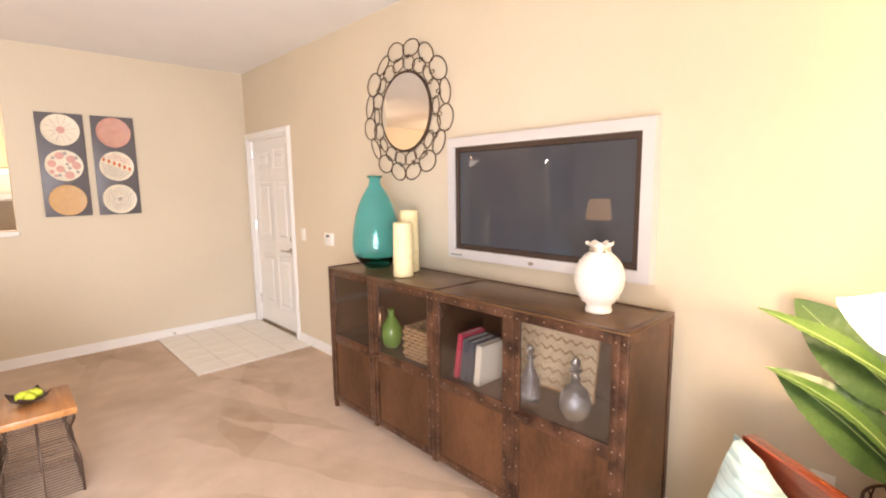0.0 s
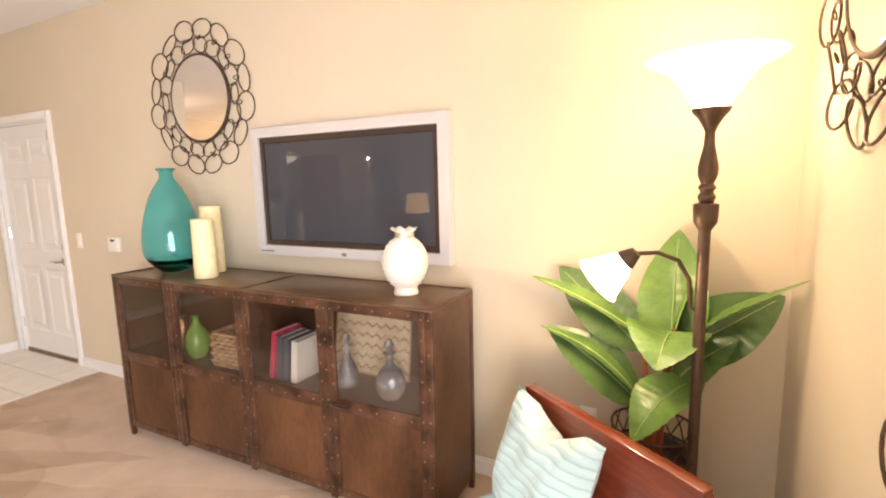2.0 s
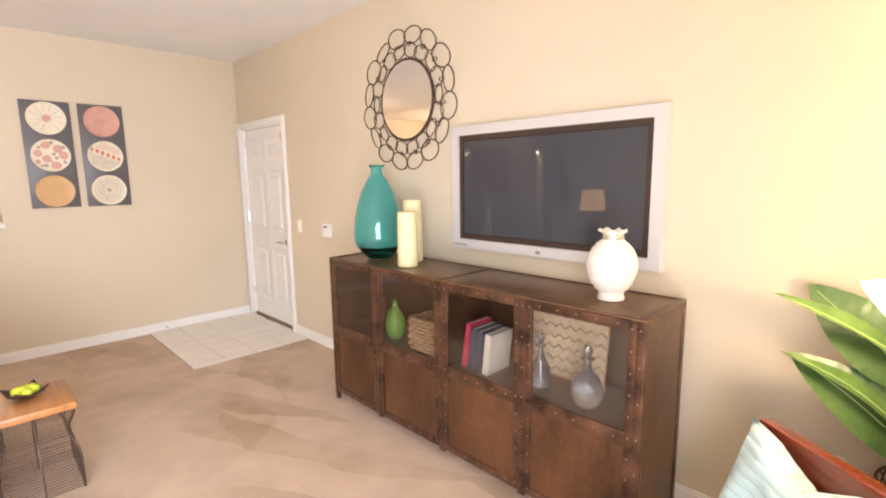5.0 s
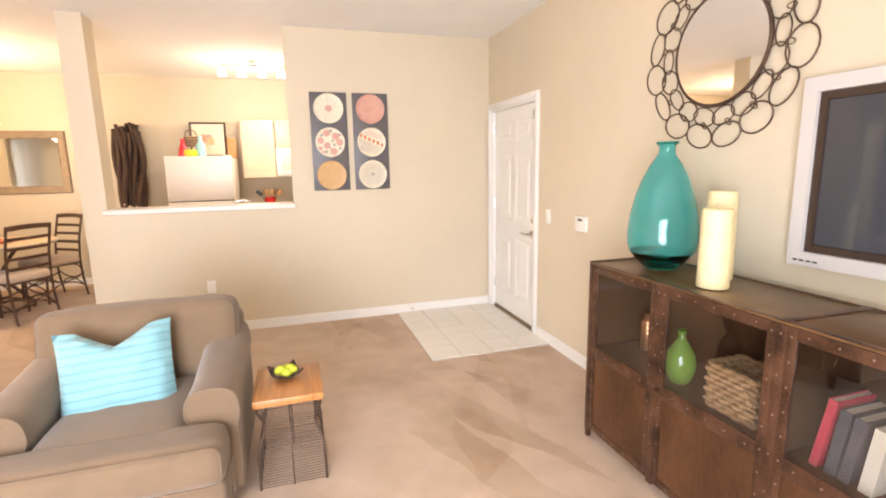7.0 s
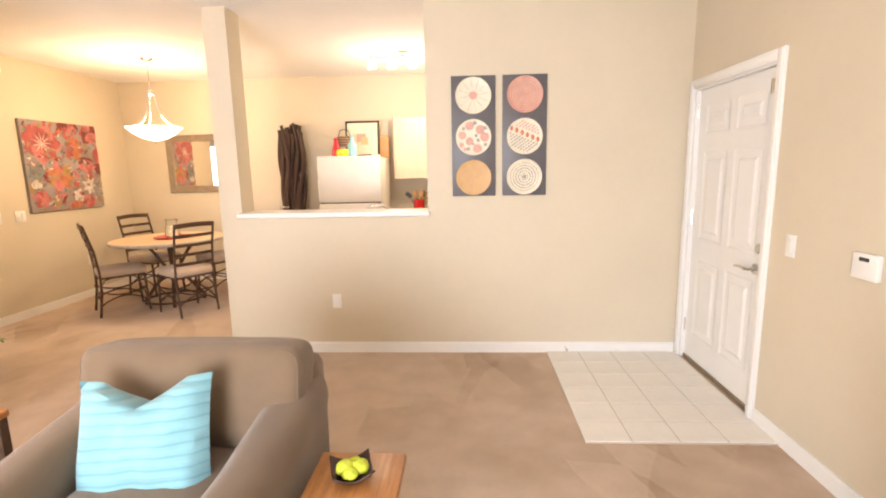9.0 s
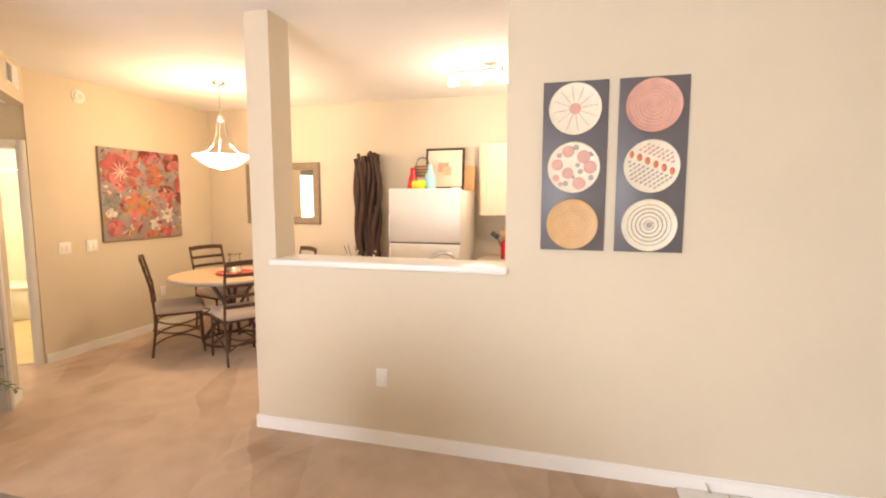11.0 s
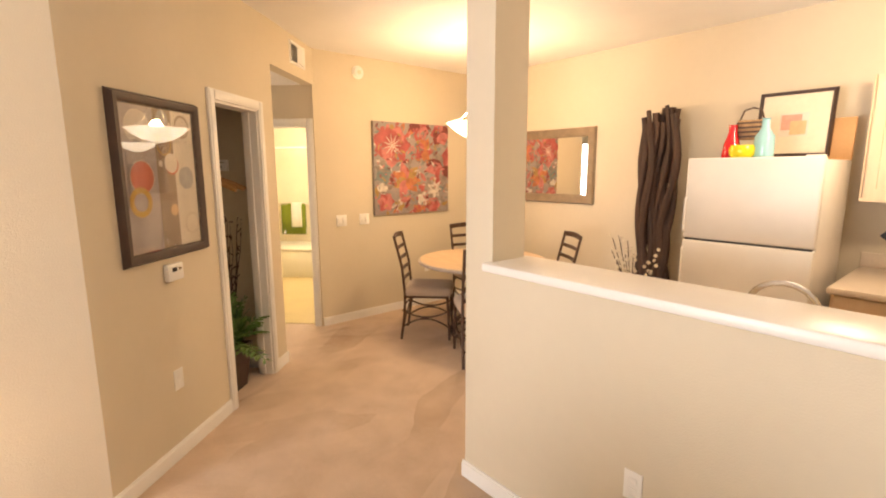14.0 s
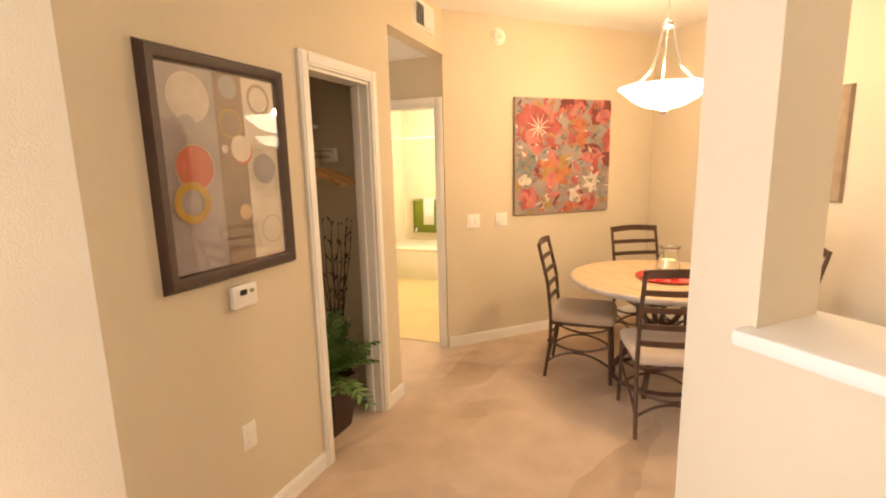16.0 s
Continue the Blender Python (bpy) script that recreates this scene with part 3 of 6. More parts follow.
put("wooden_box", box(-0.11, 0.11, -0.12, 0.12, 0, 0.36, 0.006), WOOD, "tall brown wooden box on the closet shelf", "box", P @ pose(1.22, 0.62, 1.82))

pot = thing("potted_fern", P @ pose(1.36, 0.20, 0.0), "green fern in a square tapered dark brown pot", "plant")
bm = bmesh.new()
rg = [[bm.verts.new((sx * r, sy * r, z)) for sx, sy in ((-1, -1), (1, -1), (1, 1), (-1, 1))] for r, z in ((0.085, 0.0), (0.125, 0.33), (0.112, 0.33), (0.105, 0.28))]
for a, b in zip(rg, rg[1:]):
    for i in range(4):
        j = (i + 1) % 4
        bm.faces.new((a[i], a[j], b[j], b[i]))
bm.faces.new(rg[0][::-1])
bm.faces.new(rg[-1])
part("planter", bm, DARKBRONZE, pot, "dark brown planter", None)
rnd = random.Random(4)
for f in range(38):
    a, tilt, ln = rnd.uniform(0, 6.28), rnd.uniform(0.35, 1.25), rnd.uniform(0.22, 0.38)
    bm = bmesh.new()
    pts = []
    for i in range(9):
        u = i / 8
        rr, zz = ln * u * math.sin(tilt) * (1 + 0.1 * u), ln * (u * math.cos(tilt) * 1.5 - 0.55 * u * u * tilt) + 0.30
        pts.append(Vector((rr * math.cos(a), rr * math.sin(a), zz)))
    side = Vector((-math.sin(a), math.cos(a), 0))
    tube(pts, 0.0025, 5, bm=bm)
    for i in range(2, 9):
        w = 0.075 * math.sin(math.pi * (i + 0.5) / 10.5)
        d = (pts[i] - pts[i - 1]).normalized()
        for sg in (-1, 1):
            b0, tip = pts[i], pts[i] + side * sg * w + d * w * 0.6 + Vector((0, 0, -0.008))
            mid = (b0 + tip) / 2 + Vector((0, 0, 0.006))
            v = [bm.verts.new(p) for p in (b0, mid + d * 0.018, tip, mid - d * 0.018)]
            bm.faces.new(v)
    part("frond", bm, FERN, pot, smooth=None)
tw = thing("tall_twigs", P @ pose(1.62, 0.30, 0.0), "tall dark dried twigs in a slim holder in the closet", "dried twigs")
part("holder", lathe([(0, 0), (0.07, 0), (0.08, 0.1), (0.06, 0.35), (0.055, 0.35), (0, 0.3)], 20), DARKBRONZE, tw)
for k in range(9):
    x, y, p, pts = rnd.uniform(-0.02, 0.02), rnd.uniform(-0.02, 0.02), Vector((0, 0, 0.3)), []
    lean = Vector((rnd.uniform(-0.16, 0.20), rnd.uniform(-0.15, 0.12), 1)).normalized()
    for i in range(9):
        pts.append(p.copy())
        p += lean * rnd.uniform(0.09, 0.135) + Vector((rnd.uniform(-0.012, 0.012), rnd.uniform(-0.012, 0.012), 0))
    bm = tube(pts, 0.006, 6, taper=0.3)
    for i in range(2, 9):
        c = pts[i]
        off = Vector((rnd.uniform(-0.03, 0.03), rnd.uniform(-0.03, 0.03), rnd.uniform(0.01, 0.04)))
        tube([c, c + off], 0.0035, 5, bm=bm, taper=1.6)
    part("twig", bm, BRANCH, tw)

# ---- wall fixtures ----
def outlet(m, label="white duplex outlet with its cover plate", kind="outlet", gangs=1):
    t = thing("wall_outlet" if kind == "outlet" else "light_switch", m, label, kind)
    half = 0.036 + 0.023 * (gangs - 1)
    part("plate", box(-half, half, -0.007, 0, -0.058, 0.058, 0.003), PLASTIC, t)
    if kind == "outlet":
        for z in (-0.02, 0.02):
            part("socket", box(-0.016, 0.016, -0.0095, -0.006, z - 0.014, z + 0.014, 0.003), PLASTIC, t)
    else:
        for k in range(gangs):
            x = 0.046 * (k - (gangs - 1) / 2)
            part("rocker", box(x - 0.016, x + 0.016, -0.011, -0.006, -0.032, 0.032, 0.003), PLASTIC, t)
    return t


EASTM, NORTHM, WESTM = line(NE, SE, 0), line((0, 5.4), (1, 5.4), 0), line((-4.09, 0), (-4.09, 1), 0)
outlet(NORTHM @ pose(-0.437, 0, 0.44))
outlet(P @ pose(0.56, 0, 0.448))
outlet(WESTM @ pose(7.30, 0, 0.453))
outlet(EASTM @ pose(5.4 - 0.25, 0, 0.40))
outlet(EASTM @ pose(5.4 - 4.161, 0, 1.069), "white rocker light switch beside the entry door", "switch")
for y in (6.187, 6.457):
    outlet(WESTM @ pose(y, 0, 1.08), "white double light switch beside the floral painting", "switch", 2)
al = thing("alarm_keypad", EASTM @ pose(5.4 - 3.677, 0, 1.06), "white alarm keypad with a small dark display", "keypad")
part("case", box(-0.065, 0.065, -0.026, 0, -0.055, 0.055, 0.006), PLASTIC, al)
part("display", box(-0.025, 0.025, -0.028, -0.024, 0.022, 0.038), DARKPL, al)
th = thing("thermostat", P @ pose(0.590, 0, 1.052), "white digital thermostat below the picture", "thermostat")
part("case", box(-0.062, 0.062, -0.03, 0, -0.047, 0.047, 0.008), PLASTIC, th)
part("display", box(-0.03, 0.005, -0.032, -0.028, 0.005, 0.027), DARKPL, th)
part("dial", box(0.02, 0.042, -0.033, -0.028, 0.008, 0.022, 0.002), PEWTER, th)
sd = thing("smoke_detector", WESTM @ pose(6.43, 0, 2.57, 90), "round white smoke detector on the wall", "smoke detector")
part("base", lathe([(0, 0), (0.065, 0), (0.065, 0.012), (0, 0.012)], 32), PLASTIC, sd)
part("cap", lathe([(0.052, 0.012), (0.05, 0.03), (0.03, 0.036), (0, 0.036)], 32), PLASTIC, sd)
part("grille", lathe([(0.022, 0.0362), (0.02, 0.04), (0, 0.04)], 20), CREAM, sd)
ve = thing("air_vent", line(DIB, (-4.095, 5.945), 0) @ pose(0.555, 0, 2.585), "white sidewall air register on the header", "vent")
part("frame", rect_frame(0.33, 0.19, 0.028, 0.014), PLASTIC, ve, smooth=None)
part("backing", box(-0.14, 0.14, -0.004, 0, -0.07, 0.07), DARKPL, ve)
for i in range(8):
    x = -0.119 + i * 0.034
    part("slat", box(-0.013, 0.013, -0.0012, 0.0012, -0.067, 0.067, m=pose(x, -0.009, 0, 0, 0, 35 if i < 4 else -35)), PLASTIC, ve)
ds = thing("door_stop", NORTHM @ pose(1.42, -0.014, 0.05), "spring door stop on the baseboard", "door stop")
part("spring", lathe([(0, 0), (0.006, 0), (0.006, 0.06), (0.009, 0.062), (0.009, 0.075), (0, 0.075)], 10, Matrix.Rotation(radians(90), 4, "X")), CHROME, ds)

# ---- pictures ----
# framed circles print
pf = thing("framed_print", P @ pose(0.586, 0, 1.548), "abstract circles print in a wide dark bronze frame", "picture")
FW, FH = 0.645, 0.838
part("frame", rect_frame(FW, FH, 0.06, 0.035), DARKBRONZE, pf, "dark bronze moulding", 60)
PRINT = mat("print_paper", (0.45, 0.39, 0.37), 0.6, scale=6, second=(0.33, 0.28, 0.265))
part("print", box(-0.268, 0.268, -0.010, -0.006, -0.362, 0.362), PRINT, pf, "grey mottled paper")
part("stripe", pane(0.075, 0.266, -0.360, 0.360, -0.0108), mat("print_cream", (0.62, 0.55, 0.45), 0.6, vary=0.1, scale=8), pf)
part("stripe", pane(-0.04, 0.095, -0.360, 0.360, -0.0112), mat("print_brown", (0.27, 0.19, 0.13), 0.6, vary=0.15, scale=8), pf)
INK = {"bone": (0.60, 0.54, 0.46), "coral": (0.55, 0.13, 0.07), "ochre": (0.52, 0.32, 0.05), "grey": (0.36, 0.34, 0.32), "taupe": (0.36, 0.28, 0.21), "peach": (0.62, 0.40, 0.22), "pale": (0.66, 0.58, 0.48)}
INKM = {k: mat("ink_" + k, v, 0.6, vary=0.12, scale=18) for k, v in INK.items()}
CIRCLES = (
    (-0.149, 0.255, 0.086, 0.078, "pale"), (-0.149, 0.255, 0.077, None, "bone"), (-0.167, 0.162, 0.036, None, "grey"),
    (0.026, 0.312, 0.043, None, "grey"), (0.178, 0.282, 0.062, 0.048, "taupe"), (0.178, 0.282, 0.046, None, "pale"),
    (0.024, 0.178, 0.054, 0.048, "ochre"), (0.070, 0.078, 0.053, None, "coral"), (0.066, 0.085, 0.051, None, "pale"),
    (-0.014, 0.082, 0.016, None, "pale"), (0.179, 0.006, 0.067, 0.063, "pale"), (0.179, 0.006, 0.062, None, "grey"),
    (-0.153, 0.014, 0.083, 0.079, "pale"), (-0.153, 0.014, 0.078, None, "coral"), (-0.178, -0.109, 0.075, 0.046, "ochre"),
    (0.058, -0.163, 0.031, None, "peach"), (0.196, -0.247, 0.058, 0.054, "taupe"),
)
for n, (x, z, r, r2, ink) in enumerate(CIRCLES):
    part("painted_circle", disc(x, z, r, -0.0116 - 0.0003 * n, r2=r2), INKM[ink], pf, smooth=None)
gl = part("glass_pane", box(-0.272, 0.272, -0.021, -0.018, -0.366, 0.366), thin_glass("picture_glass", (0.99, 0.99, 0.99)), pf, "clear glass")
gl.visible_shadow = False

# flower canvas
fc = thing("flower_painting", WESTM @ pose(7.092, 0, 1.607), "square canvas of coral flowers on a grey ground", "painting")
W2 = 0.517
part("canvas", box(-W2, W2, -0.034, 0, -0.498, 0.498, 0.004), mat("canvas_ground", (0.36, 0.29, 0.26), 0.6, scale=7, second=(0.24, 0.23, 0.22), grain=0.4, grain_scale=200), fc)
PAINTS = {"coral": (0.47, 0.10, 0.09), "rose": (0.60, 0.20, 0.18), "orange": (0.58, 0.20, 0.08), "teal": (0.20, 0.25, 0.24), "white": (0.72, 0.64, 0.55), "maroon": (0.22, 0.045, 0.04), "ochre": (0.45, 0.28, 0.09), "taupe": (0.32, 0.26, 0.22)}
PM = {k: mat("oil_" + k, v, 0.5, scale=16, second=tuple(c * 0.55 for c in v), grain=0.5, grain_scale=120) for k, v in PAINTS.items()}
layer = [0]


def petal(cx, cz, a, ln, wd, y):
    bm = bmesh.new()
    pts = []
    for i in range(15):
        u = i / 14
        w = wd * math.sin(math.pi * u ** 0.7) * (1 + rnd.uniform(-0.12, 0.12))
        pts.append((u * ln, w))
    out = [(u, w) for u, w in pts] + [(u, -w) for u, w in pts[-2:0:-1]]
    vs = []
    for u, w in out:
        x, z = cx + u * math.cos(a) - w * math.sin(a), cz + u * math.sin(a) + w * math.cos(a)
        vs.append(bm.verts.new((max(-W2 + 0.002, min(W2 - 0.002, x)), y, max(-0.496, min(0.496, z)))))
    bm.faces.new(vs)
    return bm


def bloom(cx, cz, r, n, inks, width=0.5, heart=None):
    for i in range(n):
        layer[0] += 1
        a = 2 * math.pi * i / n + rnd.uniform(-0.2, 0.2)
        part("painted_petal", petal(cx, cz, a, r * rnd.uniform(0.85, 1.1), r * width * rnd.uniform(0.8, 1.15), -0.0345 - 0.00002 * layer[0]), PM[inks[i % len(inks)]], fc, smooth=None)
    if heart:
        for i in range(11):
            layer[0] += 1
            part("painted_stamen", petal(cx, cz, i * 0.571, r * 0.55, r * 0.022, -0.0348 - 0.00002 * layer[0]), PM[heart], fc, smooth=None)


for _ in range(170):
    layer[0] += 1
    part("brush_stroke", petal(rnd.uniform(-0.5, 0.5), rnd.uniform(-0.48, 0.48), rnd.uniform(0, 6.28), rnd.uniform(0.05, 0.16), rnd.uniform(0.01, 0.035), -0.0345 - 0.00002 * layer[0]), PM[rnd.choice(["taupe", "teal", "ochre", "orange", "taupe", "maroon", "rose", "coral", "taupe"])], fc, smooth=None)
bloom(0.40, 0.41, 0.17, 6, ["coral", "maroon", "rose"])
bloom(0.10, 0.45, 0.15, 6, ["maroon", "coral", "rose"])
bloom(-0.28, 0.25, 0.24, 7, ["coral", "rose", "coral", "coral"], 0.52, "white")
bloom(0.15, 0.20, 0.15, 5, ["coral", "orange", "coral"], 0.35)
bloom(0.42, 0.02, 0.26, 9, ["maroon", "rose", "coral", "taupe"], 0.25)
bloom(-0.10, -0.12, 0.22, 7, ["orange", "ochre", "rose"], 0.28)
bloom(-0.40, -0.05, 0.12, 5, ["teal", "teal", "taupe"], 0.5)
bloom(-0.42, -0.21, 0.08, 4, ["white"], 0.5)
bloom(-0.38, -0.36, 0.12, 6, ["coral", "rose"], 0.5)
bloom(0.13, -0.34, 0.09, 5, ["white"], 0.45)
bloom(0.31, -0.24, 0.12, 7, ["white"], 0.22)
bloom(0.28, -0.42, 0.11, 6, ["rose", "coral"], 0.5)
bloom(-0.2, -0.40, 0.08, 5, ["ochre", "white"], 0.5)
bloom(0.05, -0.46, 0.08, 5, ["orange", "coral"], 0.5)

for _ in range(190):
    layer[0] += 1
    part("brush_stroke", petal(rnd.uniform(-0.5, 0.48), rnd.uniform(-0.48, 0.48), rnd.uniform(0, 6.28), rnd.uniform(0.03, 0.09), rnd.uniform(0.004, 0.014), -0.0345 - 0.00002 * layer[0]), PM[rnd.choice(["taupe", "rose", "white", "maroon", "rose", "teal", "ochre", "coral", "taupe"])], fc, smooth=None)

# dining mirror
BACKM = line((0, 8.17), (1, 8.17), 0)
dm = thing("wall_mirror", BACKM @ pose(-2.957, 0, 1.628), "rectangular mirror in a wide pewter frame", "mirror")
part("frame", rect_frame(1.085, 0.785, 0.095, 0.035, steps=((0, 0.5), (0.1, 1.0), (0.35, 0.7), (0.8, 0.75), (1.0, 0.3))), PEWTER, dm, "ribbed pewter frame", 60)
part("mirror_glass", box(-0.45, 0.45, -0.009, -0.002, -0.30, 0.30), MIRROR, dm)

# slate panels with ceramic discs
def dish(rim, r=0.135):
    return lathe([(0, 0.016), (r * 0.5, 0.014), (r * 0.85, 0.016), (r * 0.97, 0.022), (r, 0.018), (r * 0.98, 0.0), (0, 0.0)], 40)


FACE = Matrix.Rotation(radians(90), 4, "X")
for cx, label, kinds in ((0.692, "slate panel with cream, dotted and sand ceramic discs", ("wheel", "dots", "plain")), (1.077, "slate panel with rose, patterned and ringed ceramic discs", ("spiral", "beads", "rings"))):
    ap = thing("disc_panel", NORTHM @ pose(cx, 0, 1.728), label, "wall art", "slate panels on the wall")
    part("board", box(-0.166, 0.166, -0.018, 0, -0.447, 0.447, 0.002), SLATE, ap)
    for k, kind in enumerate(kinds):
        z = (0.302, -0.003, -0.305)[k]
        base = {"wheel": CREAM, "dots": CREAM, "plain": SAND, "spiral": ROSE, "beads": CREAM, "rings": CREAM}[kind]
        d = part("ceramic_disc", dish(0), base, ap)
        d.matrix_basis = pose(0, -0.018, z) @ FACE
        y = -0.0
        rr = random.Random(9 + k)

        def deco(name, bm, m):
            o = part(name, bm, m, d, smooth=None)
            return o
        if kind == "wheel":
            deco("hub", lathe([(0.03, 0.0145), (0.03, 0.0185), (0, 0.0195)], 24), ROSE)
            for i in range(12):
                a = i * math.pi / 6 + 0.15
                deco("spoke", tube([(0.034 * math.cos(a), 0.034 * math.sin(a), 0.0155), (0.115 * math.cos(a), 0.115 * math.sin(a), 0.0165)], 0.0013, 6), GREYG)
        if kind == "dots":
            for x, yv, r, m in ((-0.03, 0.085, 0.032, ROSE), (0.05, 0.055, 0.034, ROSE), (-0.085, 0.015, 0.030, ROSE), (-0.03, -0.03, 0.030, ROSE), (0.085, 0.0, 0.034, ROSE), (0.03, -0.085, 0.034, ROSE), (0.02, 0.012, 0.012, GREYG), (-0.075, 0.065, 0.013, GREYG), (0.035, -0.022, 0.014, GREYG), (-0.09, -0.055, 0.018, ROSE), (-0.04, -0.085, 0.014, GREYG), (0.01, 0.105, 0.015, GREYG), (0.09, 0.07, 0.015, GREYG), (-0.065, -0.088, 0.013, ROSE), (0.09, -0.055, 0.014, GREYG), (0.0, -0.052, 0.009, GREYG)):
                deco("dot", lathe([(r, 0.0155), (r * 0.95, 0.0185), (r * 0.6, 0.0180), (0, 0.0185)], 20, Matrix.Translation((x, yv, 0))), m)
        if kind in ("spiral", "rings", "plain"):
            n = {"spiral": 6, "rings": 5, "plain": 7}[kind]
            wd, hi = {"spiral": (0.0032, 0.004), "rings": (0.0030, 0.0035), "plain": (0.004, 0.0022)}[kind]
            for i in range(n):
                r = 0.024 + i * (0.102 / n)
                deco("ring", lathe([(r - wd, 0.0142), (r, 0.0142 + hi), (r + wd, 0.0142)], 40), {"spiral": PALEROSE, "rings": GREYG, "plain": SAND}[kind])
            if kind == "rings":
                deco("centre", lathe([(0.016, 0.0145), (0.014, 0.02), (0, 0.0205)], 20), GREYG)
        if kind == "beads":
            for i in range(6):
                s = -0.105 + i * 0.042
                deco("bead", lathe([(0.017, 0.015), (0.013, 0.022), (0, 0.025)], 16, Matrix.Translation((s * 0.94, 0.018 - s * 0.42, 0)) @ Matrix.Diagonal((0.75, 1.15, 1, 1))), ORANGE)
            for i in range(-5, 6):
                for j in range(-5, 6):
                    u, v = i * 0.024 + (j % 2) * 0.012, j * 0.019
                    x, yv = u * 0.92 + v * 0.38, v * 0.92 - u * 0.38
                    if math.hypot(x, yv) < 0.116 and abs((yv - 0.018 + 0.42 * x)) > 0.027:
                        deco("fleck", lathe([(0.0075, 0.0155), (0.006, 0.019), (0, 0.0195)], 8, Matrix.Translation((x, yv, 0)) @ Matrix.Rotation(0.6, 4, "Z") @ Matrix.Diagonal((1.35, 0.7, 1, 1))), GREYG if yv < -0.4 * x else ROSE)
# ---- chain-link mirrors ----
def ring_pts(cx, cz, rx, rz, turn, y, lean=0.0, n=18):
    """A loop about (cx, cz), its long side turned, leaning out of the wall plane about that side."""
    c, s, out = math.cos(turn), math.sin(turn), []
    for i in range(n):
        u, v = rx * math.cos(2 * math.pi * i / n), rz * math.sin(2 * math.pi * i / n)
        k = u * math.cos(lean)
        out.append((cx + k * c - v * s, y + u * math.sin(lean), cz + k * s + v * c))
    return out


def chain_mirror(m, label):
    t = thing("link_mirror", m, label, "mirror", "chain-link mirrors")
    part("mirror_glass", lathe([(0.252, 0.012), (0.252, 0.020), (0, 0.020)], 56, FACE.copy()), MIRROR, t)
    part("rim", tube([(0.258 * math.cos(2 * math.pi * i / 64), -0.014, 0.258 * math.sin(2 * math.pi * i / 64)) for i in range(64)], 0.010, 8, True), IRON, t)
    rr = random.Random(3)
    for count, rad, along, across in ((18, 0.313, 0.062, 0.045), (16, 0.405, 0.082, 0.058)):
        for i in range(count):
            a = 2 * math.pi * (i + 0.5 * (count == 16)) / count
            lean = (0.22 if i % 2 else -0.22) + rr.uniform(-0.08, 0.08)
            part("link", tube(ring_pts(rad * math.cos(a), rad * math.sin(a), across, along * rr.uniform(0.95, 1.04), a + rr.uniform(-0.08, 0.08), -0.020, lean), 0.0034 if count == 18 else 0.0040, 7, True), IRON, t)
    for i in range(16):
        a = 2 * math.pi * (i + 0.5) / 16 + 0.05
        part("small_ring", tube(ring_pts(0.352 * math.cos(a), 0.352 * math.sin(a), 0.017, 0.012, a, -0.022, 0.5, 12), 0.0026, 6, True), IRON, t)
    return t


chain_mirror(EASTM @ pose(5.4 - 2.597, 0, 2.007), "round mirror ringed by dark metal chain links")
SOUTHM = line((2.3, -0.455), (-2.1, -0.455), 0)
chain_mirror(SOUTHM @ pose(2.3 - 1.595, 0, 1.98), "round chain-link mirror beside the floor lamp")
chain_mirror(SOUTHM @ pose(2.3 - 0.85, 0, 1.06), "round chain-link mirror hung low on the wall")

# ---- television ----
tv = thing("television", EASTM @ pose(5.4 - 1.518, 0, 1.43), "flat television with a silver frame, switched off", "television")
part("body", box(-0.60, 0.60, -0.02, 0, -0.33, 0.33, 0.004), DARKPL, tv)
part("frame", rect_frame(1.262, 0.727, 0.060, 0.058, steps=((0, 0.75), (0.06, 1.0), (0.95, 1.0), (1.0, 0.7))), SILVERFRAME, tv, "silver frame", 40)
part("bezel", rect_frame(1.147, 0.61, 0.032, 0.045, steps=((0, 1.0), (0.9, 1.0), (1.0, 0.6))), BEZEL, tv, "dark brown bezel", None)
part("screen", box(-0.542, 0.542, -0.036, -0.02, -0.274, 0.274), SCREEN, tv, "dark glossy screen")
part("emblem", lathe([(0.012, 0.058), (0.011, 0.061), (0, 0.061)], 20, FACE @ pose(0, -0.337, 0) @ Matrix.Diagonal((1.5, 0.75, 1, 1))), PEWTER, tv)
for i in range(4):
    part("button", box(-0.60 + i * 0.026, -0.584 + i * 0.026, -0.061, -0.055, -0.342, -0.336), DARKPL, tv)

# ---- console ----
CX0, CX1, CY0, CY1, CT = 1.79, 2.19, 0.755, 2.835, 0.985
con = thing("metal_console", pose(0, 0, 0), "long riveted rusty steel console with glass-fronted doors", "console")
part("top", box(CX0 - 0.004, CX1, CY0, CY1, CT - 0.012, CT - 0.004, 0.002), TOPSTEEL, con, "worn sheet steel top with a painted warm sheen")
for y0, y1 in ((CY0, CY0 + 0.03), (1.78, 1.815), (CY1 - 0.03, CY1)):
    part("top_strap", box(CX0 - 0.006, CX1, y0, y1, CT - 0.004, CT, 0.001), STRAP, con)
for x0, x1 in ((CX0 - 0.006, CX0 + 0.02), (CX1 - 0.022, CX1)):
    part("top_strap", box(x0, x1, CY0 + 0.03, CY1 - 0.03, CT - 0.004, CT - 0.001, 0.001), STRAP, con)
for y0, y1, nm in ((CY0 + 0.004, CY0 + 0.008, "side_panel"), (CY1 - 0.008, CY1 - 0.004, "side_panel"), (1.795, 1.80, "divider")):
    part(nm, box(CX0 + 0.012, CX1 - 0.004, y0, y1, 0.06, CT - 0.012), STEEL, con)
part("back_panel", box(CX1 - 0.008, CX1 - 0.003, CY0 + 0.008, CY1 - 0.008, 0.06, CT - 0.012), STEEL, con)
part("shelf", box(CX0 + 0.02, CX1 - 0.008, CY0 + 0.008, CY1 - 0.008, 0.505, 0.515), STEEL, con)
